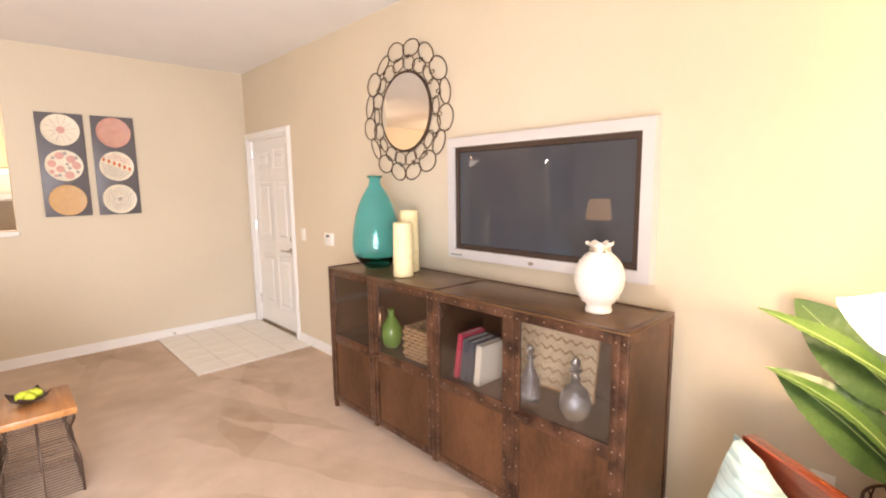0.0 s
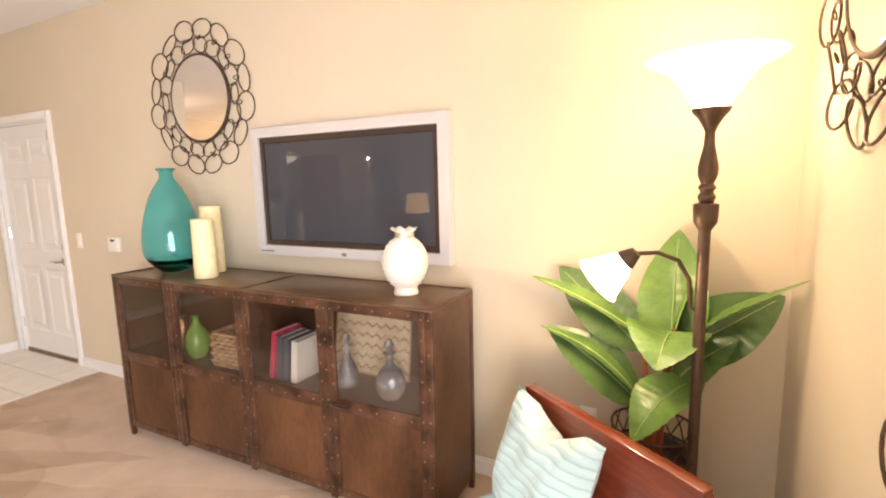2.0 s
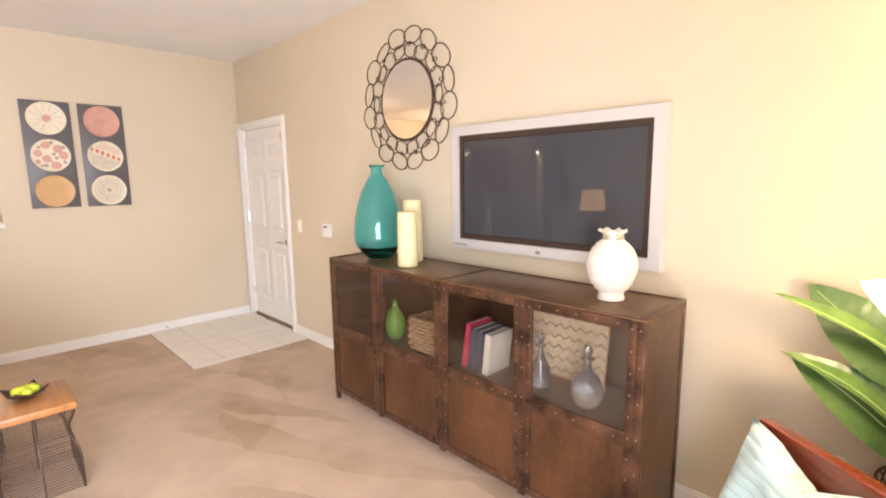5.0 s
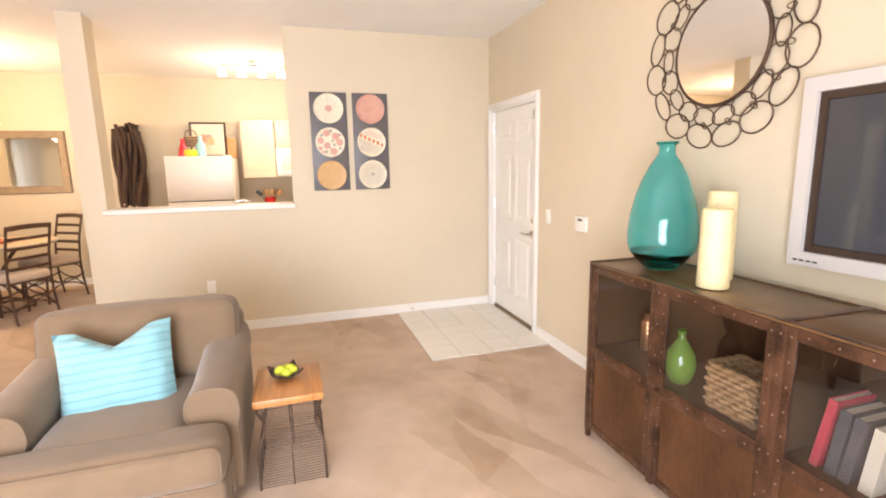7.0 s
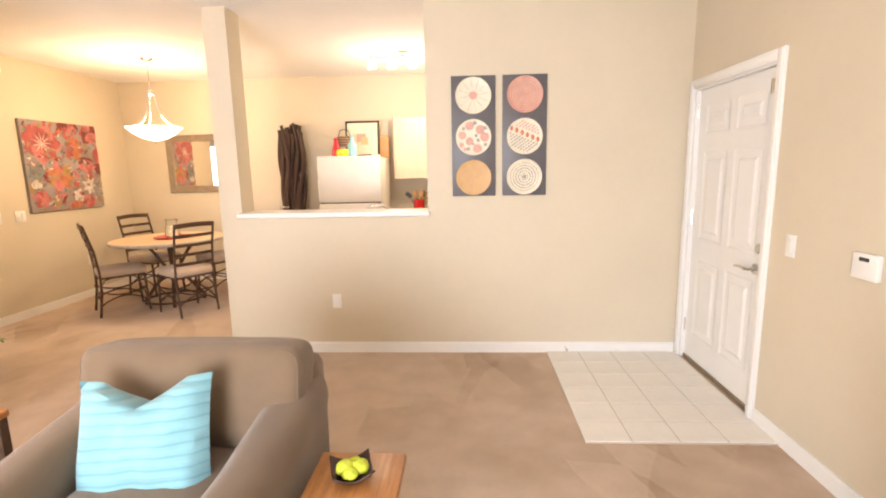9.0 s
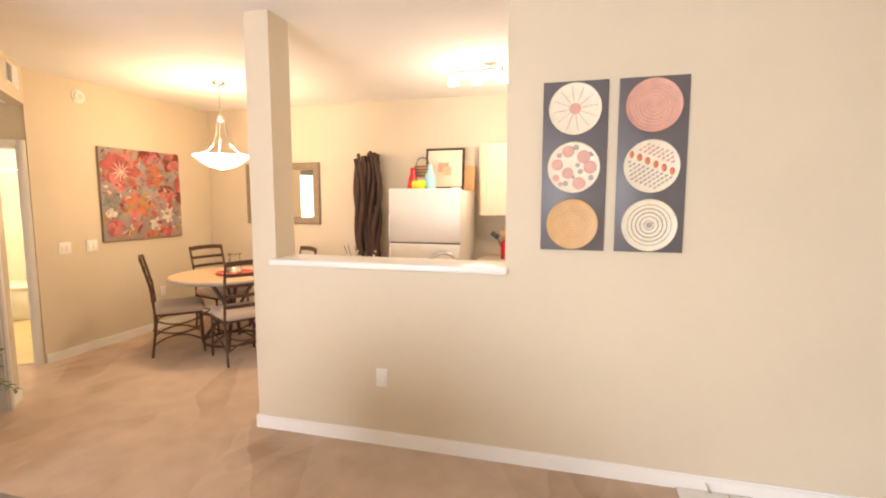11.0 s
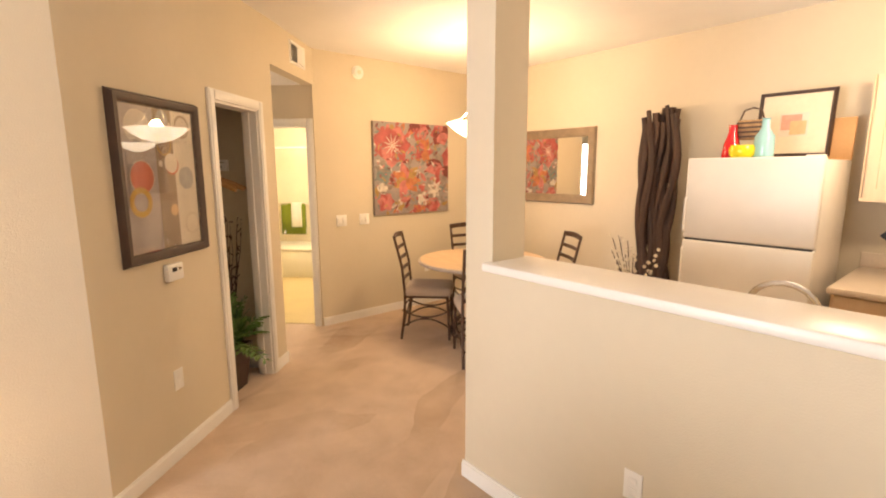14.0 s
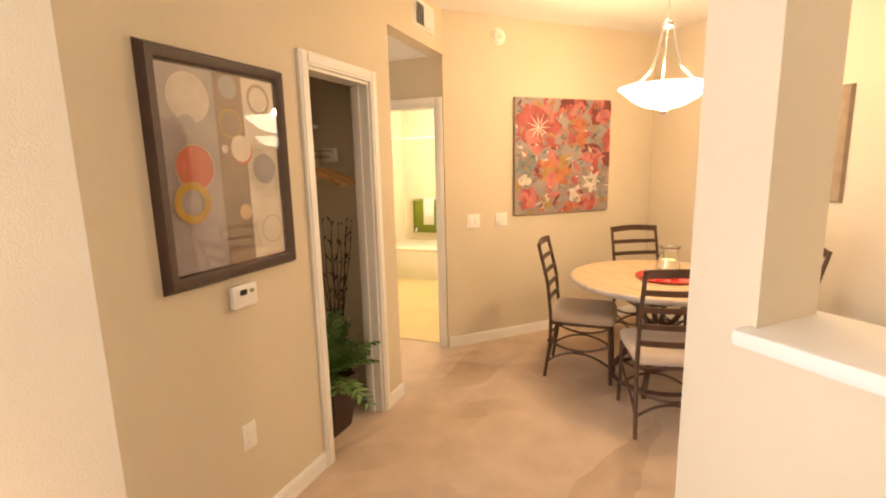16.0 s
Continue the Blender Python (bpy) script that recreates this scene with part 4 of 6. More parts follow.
part("bottom", box(CX0 + 0.012, CX1 - 0.004, CY0 + 0.008, CY1 - 0.008, 0.055, 0.065), STEEL, con)
POSTS = (CY0 + 0.018, 1.287, 1.80, 2.335, CY1 - 0.018)
for y in POSTS:
    part("post", box(CX0 - 0.004, CX0 + 0.014, y - 0.018, y + 0.018, 0.045, CT - 0.012, 0.002), STRAP, con)
for x in (CX0 + 0.012, CX1 - 0.012):
    for y in (CY0 + 0.012, CY1 - 0.012):
        part("foot", box(x - 0.012, x + 0.012, y - 0.012, y + 0.012, 0, 0.06, 0.002), STRAP, con)
part("side_strap", box(CX0 + 0.014, CX1, CY0, CY0 + 0.004, CT - 0.045, CT - 0.012), STRAP, con)
part("side_strap", box(CX1 - 0.03, CX1, CY0, CY0 + 0.004, 0.05, CT - 0.045), STRAP, con)
rivet = lathe([(0.0042, 0), (0.0036, 0.002), (0, 0.003)], 8, Matrix.Rotation(radians(-90), 4, "Y"))
RM = bpy.data.meshes.new("rivet")
rivet.to_mesh(RM)
rivet.free()
RM.materials.append(mat("rivet_steel", (0.30, 0.21, 0.15), 0.35, metal=0.7, vary=0.2))


def rivets(parent, spots):
    for x, y, z in spots:
        o = new("rivet", RM)
        o.parent, o.location = parent, (x, y, z)


DOORGLASS = thin_glass("door_glass", (0.87, 0.88, 0.90))
for b in range(4):
    y0, y1 = POSTS[b] + 0.018, POSTS[b + 1] - 0.018
    dr = part("door_frame", box(CX0 - 0.002, CX0 + 0.010, y0, y0 + 0.03, 0.06, CT - 0.014, 0.001), STRAP, con, "riveted strap door frame")
    part("stile", box(CX0 - 0.0025, CX0 + 0.010, y1 - 0.03, y1, 0.06, CT - 0.014, 0.001), STRAP, dr)
    for z0, z1 in ((0.06, 0.10), (0.475, 0.535), (CT - 0.055, CT - 0.014)):
        part("rail", box(CX0 - 0.0022, CX0 + 0.010, y0 + 0.03, y1 - 0.03, z0, z1, 0.001), STRAP, dr)
    part("lower_panel", box(CX0 + 0.002, CX0 + 0.008, y0 + 0.03, y1 - 0.03, 0.10, 0.475), STEEL, dr, "brown sheet steel panel")
    g = part("glass_pane", box(CX0 + 0.003, CX0 + 0.006, y0 + 0.03, y1 - 0.03, 0.535, CT - 0.055), DOORGLASS, dr, "clear glass")
    g.visible_shadow = False
    rivets(dr, [(CX0 - 0.0025, y, 0.09 + k * 0.085) for y in (y0 + 0.015, y1 - 0.015) for k in range(11)] + [(CX0 - 0.0025, y0 + 0.07 + k * 0.085, z) for z in (0.08, 0.505, CT - 0.034) for k in range(5)])
    if b % 2 == 0:
        bm = tube([(CX0 - 0.002, y1 - 0.10, 0.515), (CX0 - 0.03, y1 - 0.10, 0.515), (CX0 - 0.03, y1 - 0.015, 0.515), (CX0 - 0.002, y1 - 0.015, 0.515)], 0.007, 8)
        part("handle", bm, STRAP, dr, "worn bar handle")
rivets(con, [(CX0 - 0.0045, y, 0.10 + k * 0.14) for y in POSTS for k in range(7)])
# contents
SH = 0.515
put("bronze_bottle", lathe([(0, 0), (0.03, 0), (0.033, 0.01), (0.033, 0.15), (0.02, 0.17), (0.022, 0.19), (0, 0.19)], 20), mat("copper", (0.55, 0.28, 0.13), 0.3, metal=0.8, vary=0.15), "copper-coloured bottle inside the console", "bottle", pose(2.06, 2.70, SH), "copper bottles")
copy_thing(bpy.data.objects["bronze_bottle"], pose(2.02, 2.585, SH))
put("green_vase", lathe([(0, 0), (0.040, 0), (0.058, 0.03), (0.068, 0.08), (0.060, 0.135), (0.032, 0.18), (0.017, 0.205), (0.017, 0.232), (0.024, 0.24), (0.02, 0.24), (0.013, 0.20), (0, 0.19)], 36), GREEN, "glossy lime green bottle vase on the console shelf", "vase", pose(1.93, 2.34, SH))
bk = thing("woven_basket", pose(1.955, 2.03, SH), "square woven rattan basket on the console shelf", "basket")
bm = bmesh.new()
part("core", box(-0.085, 0.085, -0.105, 0.105, 0, 0.008), RATTAN, bk)
for r in range(9):
    z = 0.012 + r * 0.021
    pts = []
    for (ax, ay), (bx2, by2) in (((-0.085, -0.105), (0.085, -0.105)), ((0.085, -0.105), (0.085, 0.105)), ((0.085, 0.105), (-0.085, 0.105)), ((-0.085, 0.105), (-0.085, -0.105))):
        for i in range(8):
            u = i / 8
            w = 0.006 * (1 if (i + r) % 2 else -1)
            px, py = ax + (bx2 - ax) * u, ay + (by2 - ay) * u
            nx, ny = (by2 - ay), -(bx2 - ax)
            k = w / math.hypot(nx, ny)
            pts.append((px + nx * k, py + ny * k, z))
    part("weave_row", tube(pts, 0.0105, 6, True), RATTAN, bk)
for k, (y, w, h, tilt, m, label) in enumerate(((1.715, 0.022, 0.245, 9, REDBOOK, "red cloth-bound book leaning on its neighbours"), (1.665, 0.030, 0.225, 7, GREYBOOK, "dark grey book standing on the shelf"), (1.625, 0.028, 0.22, 7, GREYBOOK, "dark grey book standing on the shelf"), (1.567, 0.034, 0.212, 6, PAPER, "cream book standing on the shelf"))):
    b = thing("book", pose(1.955, y, SH, tilt, 0, 0), label, "book", "books in the console")
    for s in (-1, 1):
        part("cover", box(-0.085, 0.085, s * w / 2 - 0.0015, s * w / 2 + 0.0015, 0, h), m, b)
    part("spine", box(-0.088, -0.085, -w / 2 - 0.0015, w / 2 + 0.0015, 0, h), m, b)
    part("pages", box(-0.085, 0.08, -w / 2 + 0.0015, w / 2 - 0.0015, 0.003, h - 0.004), PAPER, b)
tray = thing("zigzag_tray", pose(2.10, 1.275, SH, 0, 8, 0), "woven tan zigzag tray leaning inside the console", "tray")
ZIG = mat("straw_zigzag", (0.62, 0.47, 0.28), 0.7, vary=0.08, scale=30)
part("board", box(-0.006, 0.006, -0.22, 0.22, 0, 0.33), ZIG, tray)
for i in range(6):
    z = 0.03 + i * 0.053
    part("zigzag_band", tube([(-0.0075, -0.215 + k * 0.0269, z + (0.022 if k % 2 else 0)) for k in range(17)], 0.0045, 5), RATTAN, tray)
part("tray_frame", tube([(-0.004, -0.22, 0.005), (-0.004, 0.22, 0.005), (-0.004, 0.22, 0.335), (-0.004, -0.22, 0.335)], 0.008, 6, True), UTWOOD, tray)
for y, prof, label in ((1.285, [(0, 0), (0.042, 0), (0.048, 0.02), (0.046, 0.10), (0.016, 0.165), (0.014, 0.20), (0.024, 0.208), (0.02, 0.215), (0, 0.215)], "slender silvered glass decanter with a stopper"), (1.05, [(0, 0), (0.045, 0), (0.066, 0.035), (0.069, 0.075), (0.050, 0.125), (0.02, 0.155), (0.016, 0.20), (0.03, 0.208), (0.024, 0.216), (0, 0.216)], "round silvered glass decanter with a stopper")):
    d = thing("decanter", pose(1.93, y, SH), label, "decanter", "silvered decanters")
    part("bottle", lathe(prof, 32), SILVERGLASS, d, "mottled mercury glass", 50)
    part("stopper", lathe([(0.012, 0.215), (0.015, 0.225), (0.022, 0.245), (0.012, 0.265), (0, 0.268)], 20), MERCURY, d)
# on top
tvs = thing("teal_vase", pose(2.01, 2.585, CT), "large teal glass vase on the metal console", "vase")
VASE = [(0.146, 0.079), (0.154, 0.10), (0.159, 0.13), (0.159, 0.17), (0.152, 0.24), (0.134, 0.33), (0.105, 0.42), (0.070, 0.49), (0.045, 0.525), (0.037, 0.54), (0.036, 0.575), (0.05, 0.586)]
part("body", lathe(VASE + [(max(r - 0.004, 0.03), z) for r, z in VASE[::-1]] + [VASE[0]], 56), TEAL, tvs, "translucent teal glass", 60)
part("foot", lathe([(0, 0.0), (0.075, 0.0), (0.08, 0.004), (0.115, 0.040), (0.146, 0.078), (0.138, 0.078), (0.108, 0.048), (0.075, 0.018), (0, 0.014)], 56), TEALDEEP, tvs, "thick dark teal foot", 60)
part("lip", tube([(0.045 * math.cos(2 * math.pi * i / 32), 0.045 * math.sin(2 * math.pi * i / 32), 0.588) for i in range(32)], 0.006, 8, True), TEALDEEP, tvs, "dark rolled lip", 80)
for y, x, h in ((2.20, 1.925, 0.315), (2.305, 2.06, 0.375)):
    c = thing("pillar_candle", pose(x, y, CT), "tall cream pillar candle on the console", "candle", "pillar candles")
    part("wax", lathe([(0, 0), (0.058, 0), (0.06, 0.005), (0.058, h * 0.5), (0.056, h - 0.004), (0.052, h), (0.047, h - 0.001), (0.03, h - 0.012), (0, h - 0.014)], 32), CANDLE, c)
    part("wick", tube([(0, 0, h - 0.015), (0.002, 0, h - 0.002)], 0.0015, 5), DARKPL, c)
wv = thing("white_vase", pose(1.985, 0.985, CT), "white ceramic vase with a beaded belly and fluted rim", "vase")
BELLY = ((0.050, 0.034), (0.066, 0.048), (0.080, 0.068), (0.091, 0.092), (0.098, 0.118), (0.101, 0.142), (0.099, 0.166), (0.092, 0.190), (0.080, 0.212), (0.063, 0.232), (0.046, 0.246))
part("body", lathe([(0, 0), (0.052, 0), (0.055, 0.008), (0.050, 0.022), *BELLY, (0.041, 0.252), (0.040, 0.274), (0.036, 0.274), (0.036, 0.245), (0, 0.24)], 44), CERAMIC, wv)
part("neck_band", lathe([(0.042, 0.250), (0.0435, 0.254), (0.0425, 0.272), (0.041, 0.275)], 40), MERCURY, wv, "silvered neck")
bm, g = bmesh.new(), []
for r, z, ruffle in ((0.040, 0.272, 0), (0.047, 0.281, 0.5), (0.054, 0.287, 1), (0.046, 0.284, 0.8), (0.036, 0.274, 0)):
    g.append([bm.verts.new(((r + 0.005 * ruffle * math.sin(7 * a)) * math.cos(a), (r + 0.005 * ruffle * math.sin(7 * a)) * math.sin(a), z + 0.006 * ruffle * math.cos(7 * a))) for a in [2 * math.pi * i / 56 for i in range(56)]])
for a, b in zip(g, g[1:]):
    for i in range(56):
        bm.faces.new((a[i], a[(i + 1) % 56], b[(i + 1) % 56], b[i]))
part("rim", bm, CERAMIC, wv, "fluted rim", 80)
BEADM = bpy.data.meshes.new("bead")
bm = bmesh.new()
bmesh.ops.create_icosphere(bm, subdivisions=1, radius=0.0043)
bm.to_mesh(BEADM)
bm.free()
BEADM.materials.append(CERAMIC)
BEADM.shade_smooth()
for k, (r, z) in enumerate(BELLY[:-1]):
    n = 24
    for i in range(n):
        a = 2 * math.pi * (i + 0.5 * (k % 2)) / n
        if math.cos(a) < 0.35:
            o = new("bead", BEADM)
            o.parent, o.location = wv, ((r - 0.001) * math.cos(a), (r - 0.001) * math.sin(a), z)

# ---- floor lamp ----
LX, LY = 1.919, -0.150
fl = thing("floor_lamp", pose(LX, LY, 0), "bronze torchiere floor lamp with a side reading arm, lit", "floor lamp")
part("base", lathe([(0, 0), (0.09, 0), (0.092, 0.012), (0.085, 0.025), (0.05, 0.04), (0.03, 0.07), (0, 0.07)], 40), IRON, fl)
part("pole", lathe([(0.0175, 0.06), (0.0175, 1.30), (0.0175, 1.31)], 24), IRON, fl)
part("turning", lathe([(0.0178, 1.30), (0.034, 1.325), (0.037, 1.367), (0.036, 1.382), (0.020, 1.387), (0.026, 1.405), (0.018, 1.42), (0.026, 1.432), (0.018, 1.445), (0.028, 1.47), (0.029, 1.495), (0.016, 1.56), (0.014, 1.60), (0.02, 1.615), (0.034, 1.640), (0.05, 1.658), (0.055, 1.670), (0, 1.672)], 32), IRON, fl)
bowl = part("bowl_shade", lathe([(0.045, 1.672), (0.066, 1.704), (0.097, 1.752), (0.128, 1.787), (0.180, 1.811), (0.187, 1.815), (0.180, 1.818), (0.123, 1.794), (0.088, 1.756), (0.057, 1.708), (0.030, 1.679)], 48), SHADE, fl, "lit frosted glass bowl", 60)
bowl.visible_shadow = False
pts = [(0, 0.0, 1.03), (0.0, 0.03, 1.05), (-0.004, 0.036, 1.14), (-0.03, 0.07, 1.205), (-0.08, 0.13, 1.235), (-0.125, 0.195, 1.235)]
part("reading_arm", tube(pts, 0.007, 8), IRON, fl)
RH = pose(-0.135, 0.21, 1.222, 0, 0, 0) @ Matrix.Rotation(radians(229), 4, "X")
head = part("reading_cap", lathe([(0, -0.035), (0.018, -0.03), (0.03, 0.0), (0.034, 0.012), (0.03, 0.014), (0, 0.012)], 24, RH), IRON, fl)
sh = part("reading_shade", lathe([(0.03, 0.012), (0.045, 0.035), (0.058, 0.07), (0.078, 0.115), (0.083, 0.118), (0.075, 0.115), (0.052, 0.07), (0.035, 0.03)], 36, RH), SHADE, head, "lit frosted glass shade", 60)
sh.visible_shadow = False

# ---- potted plant ----
pl = thing("potted_plant", pose(2.12, -0.02, 0), "broad-leaved green plant in a wire-rimmed pot", "plant")
part("pot", lathe([(0, 0), (0.10, 0), (0.115, 0.06), (0.135, 0.34), (0.14, 0.42), (0.128, 0.42), (0.12, 0.38), (0, 0.38)], 32), mat("pot_glaze", (0.10, 0.09, 0.07), 0.5, vary=0.3, scale=12), pl, "mottled dark pot")
part("soil", lathe([(0.124, 0.385), (0.06, 0.40), (0, 0.402)], 24), SOIL, pl)
part("wire_rim", tube([(0.15 * math.cos(2 * math.pi * i / 40), 0.15 * math.sin(2 * math.pi * i / 40), 0.52) for i in range(40)], 0.005, 6, True), IRON, pl)
part("wire_rim", tube([(0.143 * math.cos(2 * math.pi * i / 40), 0.143 * math.sin(2 * math.pi * i / 40), 0.425) for i in range(40)], 0.005, 6, True), IRON, pl)
for i in range(14):
    a = 2 * math.pi * i / 14
    for da in (-0.34, 0.34):
        part("lattice_wire", tube([(0.143 * math.cos(a), 0.143 * math.sin(a), 0.425), (0.148 * math.cos(a + da / 2), 0.148 * math.sin(a + da / 2), 0.475), (0.15 * math.cos(a + da), 0.15 * math.sin(a + da), 0.52)], 0.003, 5), IRON, pl)
for dx, dy, top in ((0, 0, 0.72), (0.02, -0.02, 0.66), (-0.015, 0.02, 0.62)):
    part("stem", tube([(dx, dy, 0.38), (dx * 1.5, dy * 1.5, 0.52), (dx * 2, dy * 2, top)], 0.014, 8, taper=0.6), STEM, pl, "reddish stem")


def big_leaf(base, tip, width, sag, roll, material, parent):
    """A broad leaf from base to tip with a sunk midrib, side veins and a drooping end."""
    base, tip = Vector(base), Vector(tip)
    d = tip - base
    ln = d.length
    d.normalize()
    side = d.cross(Vector((0, 0, 1))).normalized()
    up = side.cross(d).normalized()
    side, up = side * math.cos(roll) + up * math.sin(roll), up * math.cos(roll) - side * math.sin(roll)
    bm, g = bmesh.new(), []
    for i in range(43):
        u = i / 42
        w = width * math.sin(math.pi * min(1, u * 0.985 + 0.015) ** 0.85) ** 0.78
        c = base + d * ln * u + up * (sag * math.sin(math.pi * u))
        row = []
        for j in range(-4, 5):
            v = j / 4
            lift = 0.22 * w * abs(v) ** 1.3 - 0.03 * w * (1 - abs(v)) ** 6 + 0.028 * w * math.sin(u * 75 - abs(v) * 7) * min(1, 3 * abs(v)) + 0.05 * w * math.sin(u * 9 + v * 3)
            row.append(bm.verts.new(c + side * w * v + up * lift))
        g.append(row)
    for a, b in zip(g, g[1:]):
        for i in range(8):
            bm.faces.new((a[i], a[i + 1], b[i + 1], b[i]))
    o = part("leaf", bm, material, parent, smooth=80)
    rib = [base + d * ln * u + up * (sag * math.sin(math.pi * u) + 0.002 - 0.03 * width * math.sin(math.pi * u)) for u in [i / 14 for i in range(14)]]
    part("midrib", tube(rib, 0.0042, 6, taper=0.35), RIB, o, "paler midrib")
    return o


RIB = mat("leaf_rib", (0.30, 0.40, 0.13), 0.4, vary=0.1, scale=20)
# darker copy of leaf_green: shade of the turned-away leaves put into the colour
LEAF_SHADED = mat("leaf_green_shaded", (0.105, 0.18, 0.05), 0.35, scale=9, second=(0.045, 0.095, 0.025))
LEAVES = (
    ((0.02, -0.05, 0.78), (0.10, -0.06, 1.27), 0.120, 0.03, 0.0, LEAF),
    ((-0.02, -0.06, 0.76), (0.02, -0.11, 1.08), 0.055, 0.02, 0.4, LEAF),
    ((-0.02, 0.05, 0.88), (-0.12, 0.45, 1.10), 0.060, 0.02, 0.25, LEAF),
    ((0.0, 0.05, 0.82), (0.06, 0.38, 1.11), 0.100, 0.02, 1.05, LEAF_SHADED),
    ((0.0, 0.05, 0.60), (-0.06, 0.40, 0.89), 0.095, 0.04, 0.95, LEAF_SHADED),
    ((-0.02, 0.05, 0.63), (-0.10, 0.42, 0.90), 0.045, 0.05, 0.35, LEAF),
    ((-0.02, -0.06, 0.90), (-0.25, -0.01, 0.835), 0.135, 0.06, 0.05, LEAF),
    ((-0.03, -0.15, 0.75), (-0.21, 0.06, 0.545), 0.105, 0.05, 0.10, LEAF),
    ((0.0, -0.05, 0.84), (-0.14, -0.425, 1.15), 0.055, 0.01, -0.15, LEAF),
    ((0.0, -0.05, 0.80), (0.02, -0.39, 1.06), 0.115, 0.03, -1.15, LEAF_SHADED),
    ((0.0, -0.04, 0.66), (-0.06, -0.26, 0.92), 0.090, 0.04, -1.0, LEAF_SHADED),
)
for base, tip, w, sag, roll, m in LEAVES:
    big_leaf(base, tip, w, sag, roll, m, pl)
    part("leaf_stalk", tube([(0, 0, 0.5), (base[0], base[1], base[2] + 0.02)], 0.005, 6), STEM, pl)


# ---- lounge chair with the slab back ----
def pillow(w, h, t, n=16, pinch=0.16):
    """A square cushion in the xz plane with pulled-out corners and a dented top edge."""
    bm = bmesh.new()
    sides = []
    for sgn in (-1, 1):
        g = []
        for i in range(n + 1):
            row = []
            for j in range(n + 1):
                u, v = 2 * i / n - 1, 2 * j / n - 1
                edge = max(abs(u), abs(v))
                fat = (max(0, 1 - u ** 4) * max(0, 1 - v ** 4)) ** 0.55
                sx = 1 - pinch * (1 - v * v) ** 0.7 * 0.35
                dent = -0.20 * h * max(0, 1 - abs(u) * 1.55) * max(0, v) ** 2.5
                x, z = u * w / 2 * (sx if True else 1), v * h / 2 * (1 - pinch * 0.3 * (1 - u * u)) + dent
                y = sgn * t / 2 * fat * (1 + 0.10 * math.sin(5 * u + 3 * v)) + 0.006 * math.sin(11 * u - 4 * v) * fat
                row.append(bm.verts.new((x, y, z)))
            g.append(row)
        for i in range(n):
            for j in range(n):
                bm.faces.new((g[i][j], g[i + 1][j], g[i + 1][j + 1], g[i][j + 1]))
        sides.append(g)
    bmesh.ops.remove_doubles(bm, verts=bm.verts, dist=0.0008)
    return bm


A1, A2 = Vector((1.90, 0.422)), Vector((1.47, -0.16))
back = (A2 - A1).normalized()
LC = Matrix.Translation((A1.x, A1.y, 0)) @ Matrix.Rotation(math.atan2(back.y, back.x), 4, "Z")
WL = (A2 - A1).length
lc = thing("lounge_chair", LC, "low lounge chair with a red-brown lacquered wood back", "armchair")
part("back_board", box(0, WL, 0.0, 0.05, 0.12, 0.695, 0.008), LEATHER, lc, "glossy red-brown slab")
part("seat_frame", box(0.0, WL, -0.55, 0.0, 0.14, 0.22, 0.008), LEATHER, lc)
part("seat_cushion", box(0.02, WL - 0.02, -0.55, -0.005, 0.22, 0.34, 0.04, seg=4), PALE, lc)
for x in (0.02, WL - 0.07):
    for y in (-0.53, -0.02):
        part("leg", box(x, x + 0.05, y, y + 0.05, 0, 0.14, 0.004), LEATHER, lc)
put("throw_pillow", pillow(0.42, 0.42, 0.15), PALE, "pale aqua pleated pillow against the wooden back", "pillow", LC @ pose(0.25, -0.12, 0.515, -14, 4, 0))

# ---- armchair ----
ac = thing("armchair", pose(-0.43, 3.08, 0), "taupe fabric armchair with rolled arms and loose cushions", "armchair")


def soft(x0, x1, y0, y1, z0, z1, r, puff=0.0, cuts=6):
    bm = bmesh.new()
    bmesh.ops.create_cube(bm, size=1, matrix=Matrix.Translation(((x0 + x1) / 2, (y0 + y1) / 2, (z0 + z1) / 2)) @ Matrix.Diagonal((x1 - x0, y1 - y0, z1 - z0, 1)))
    bmesh.ops.subdivide_edges(bm, edges=bm.edges[:], cuts=cuts, use_grid_fill=True)
    c, hx = Vector(((x0 + x1) / 2, (y0 + y1) / 2, (z0 + z1) / 2)), Vector(((x1 - x0) / 2, (y1 - y0) / 2, (z1 - z0) / 2))
    for v in bm.verts:
        d = Vector([hx[i] * math.sin(math.pi / 2 * max(-1, min(1, (v.co[i] - c[i]) / hx[i]))) for i in range(3)])
        q = Vector([max(-hx[i] + r, min(hx[i] - r, d[i])) for i in range(3)])
        e = d - q
        if e.length > r:
            d = q + e.normalized() * r
        n = Vector([d[i] / hx[i] for i in range(3)])
        d.z += math.copysign(puff, n.z) * (1 - n.x ** 4) * (1 - n.y ** 4) * abs(n.z)
        d.y += math.copysign(puff, n.y) * (1 - n.x ** 4) * (1 - n.z ** 4) * abs(n.y)
        p = c + d
        v.co = p + Vector((noise.noise(p * 5), noise.noise(p * 5 + Vector((7, 1, 3))), noise.noise(p * 5 + Vector((2, 9, 4))))) * 0.006
    return bm


def welt(x0, x1, z0, z1, y, r, m=None):
    """A sewn cord round the face of a cushion."""
    pts = []
    for cx, cz, a0 in ((x1 - r, z1 - r, 0), (x0 + r, z1 - r, 90), (x0 + r, z0 + r, 180), (x1 - r, z0 + r, 270)):
        for k in range(5):
            a = radians(a0 + 22.5 * k)
            pts.append((cx + r * math.cos(a), y, cz + r * math.sin(a)))
    return tube([m @ Vector(p) for p in pts] if m else pts, 0.0032, 6, True)


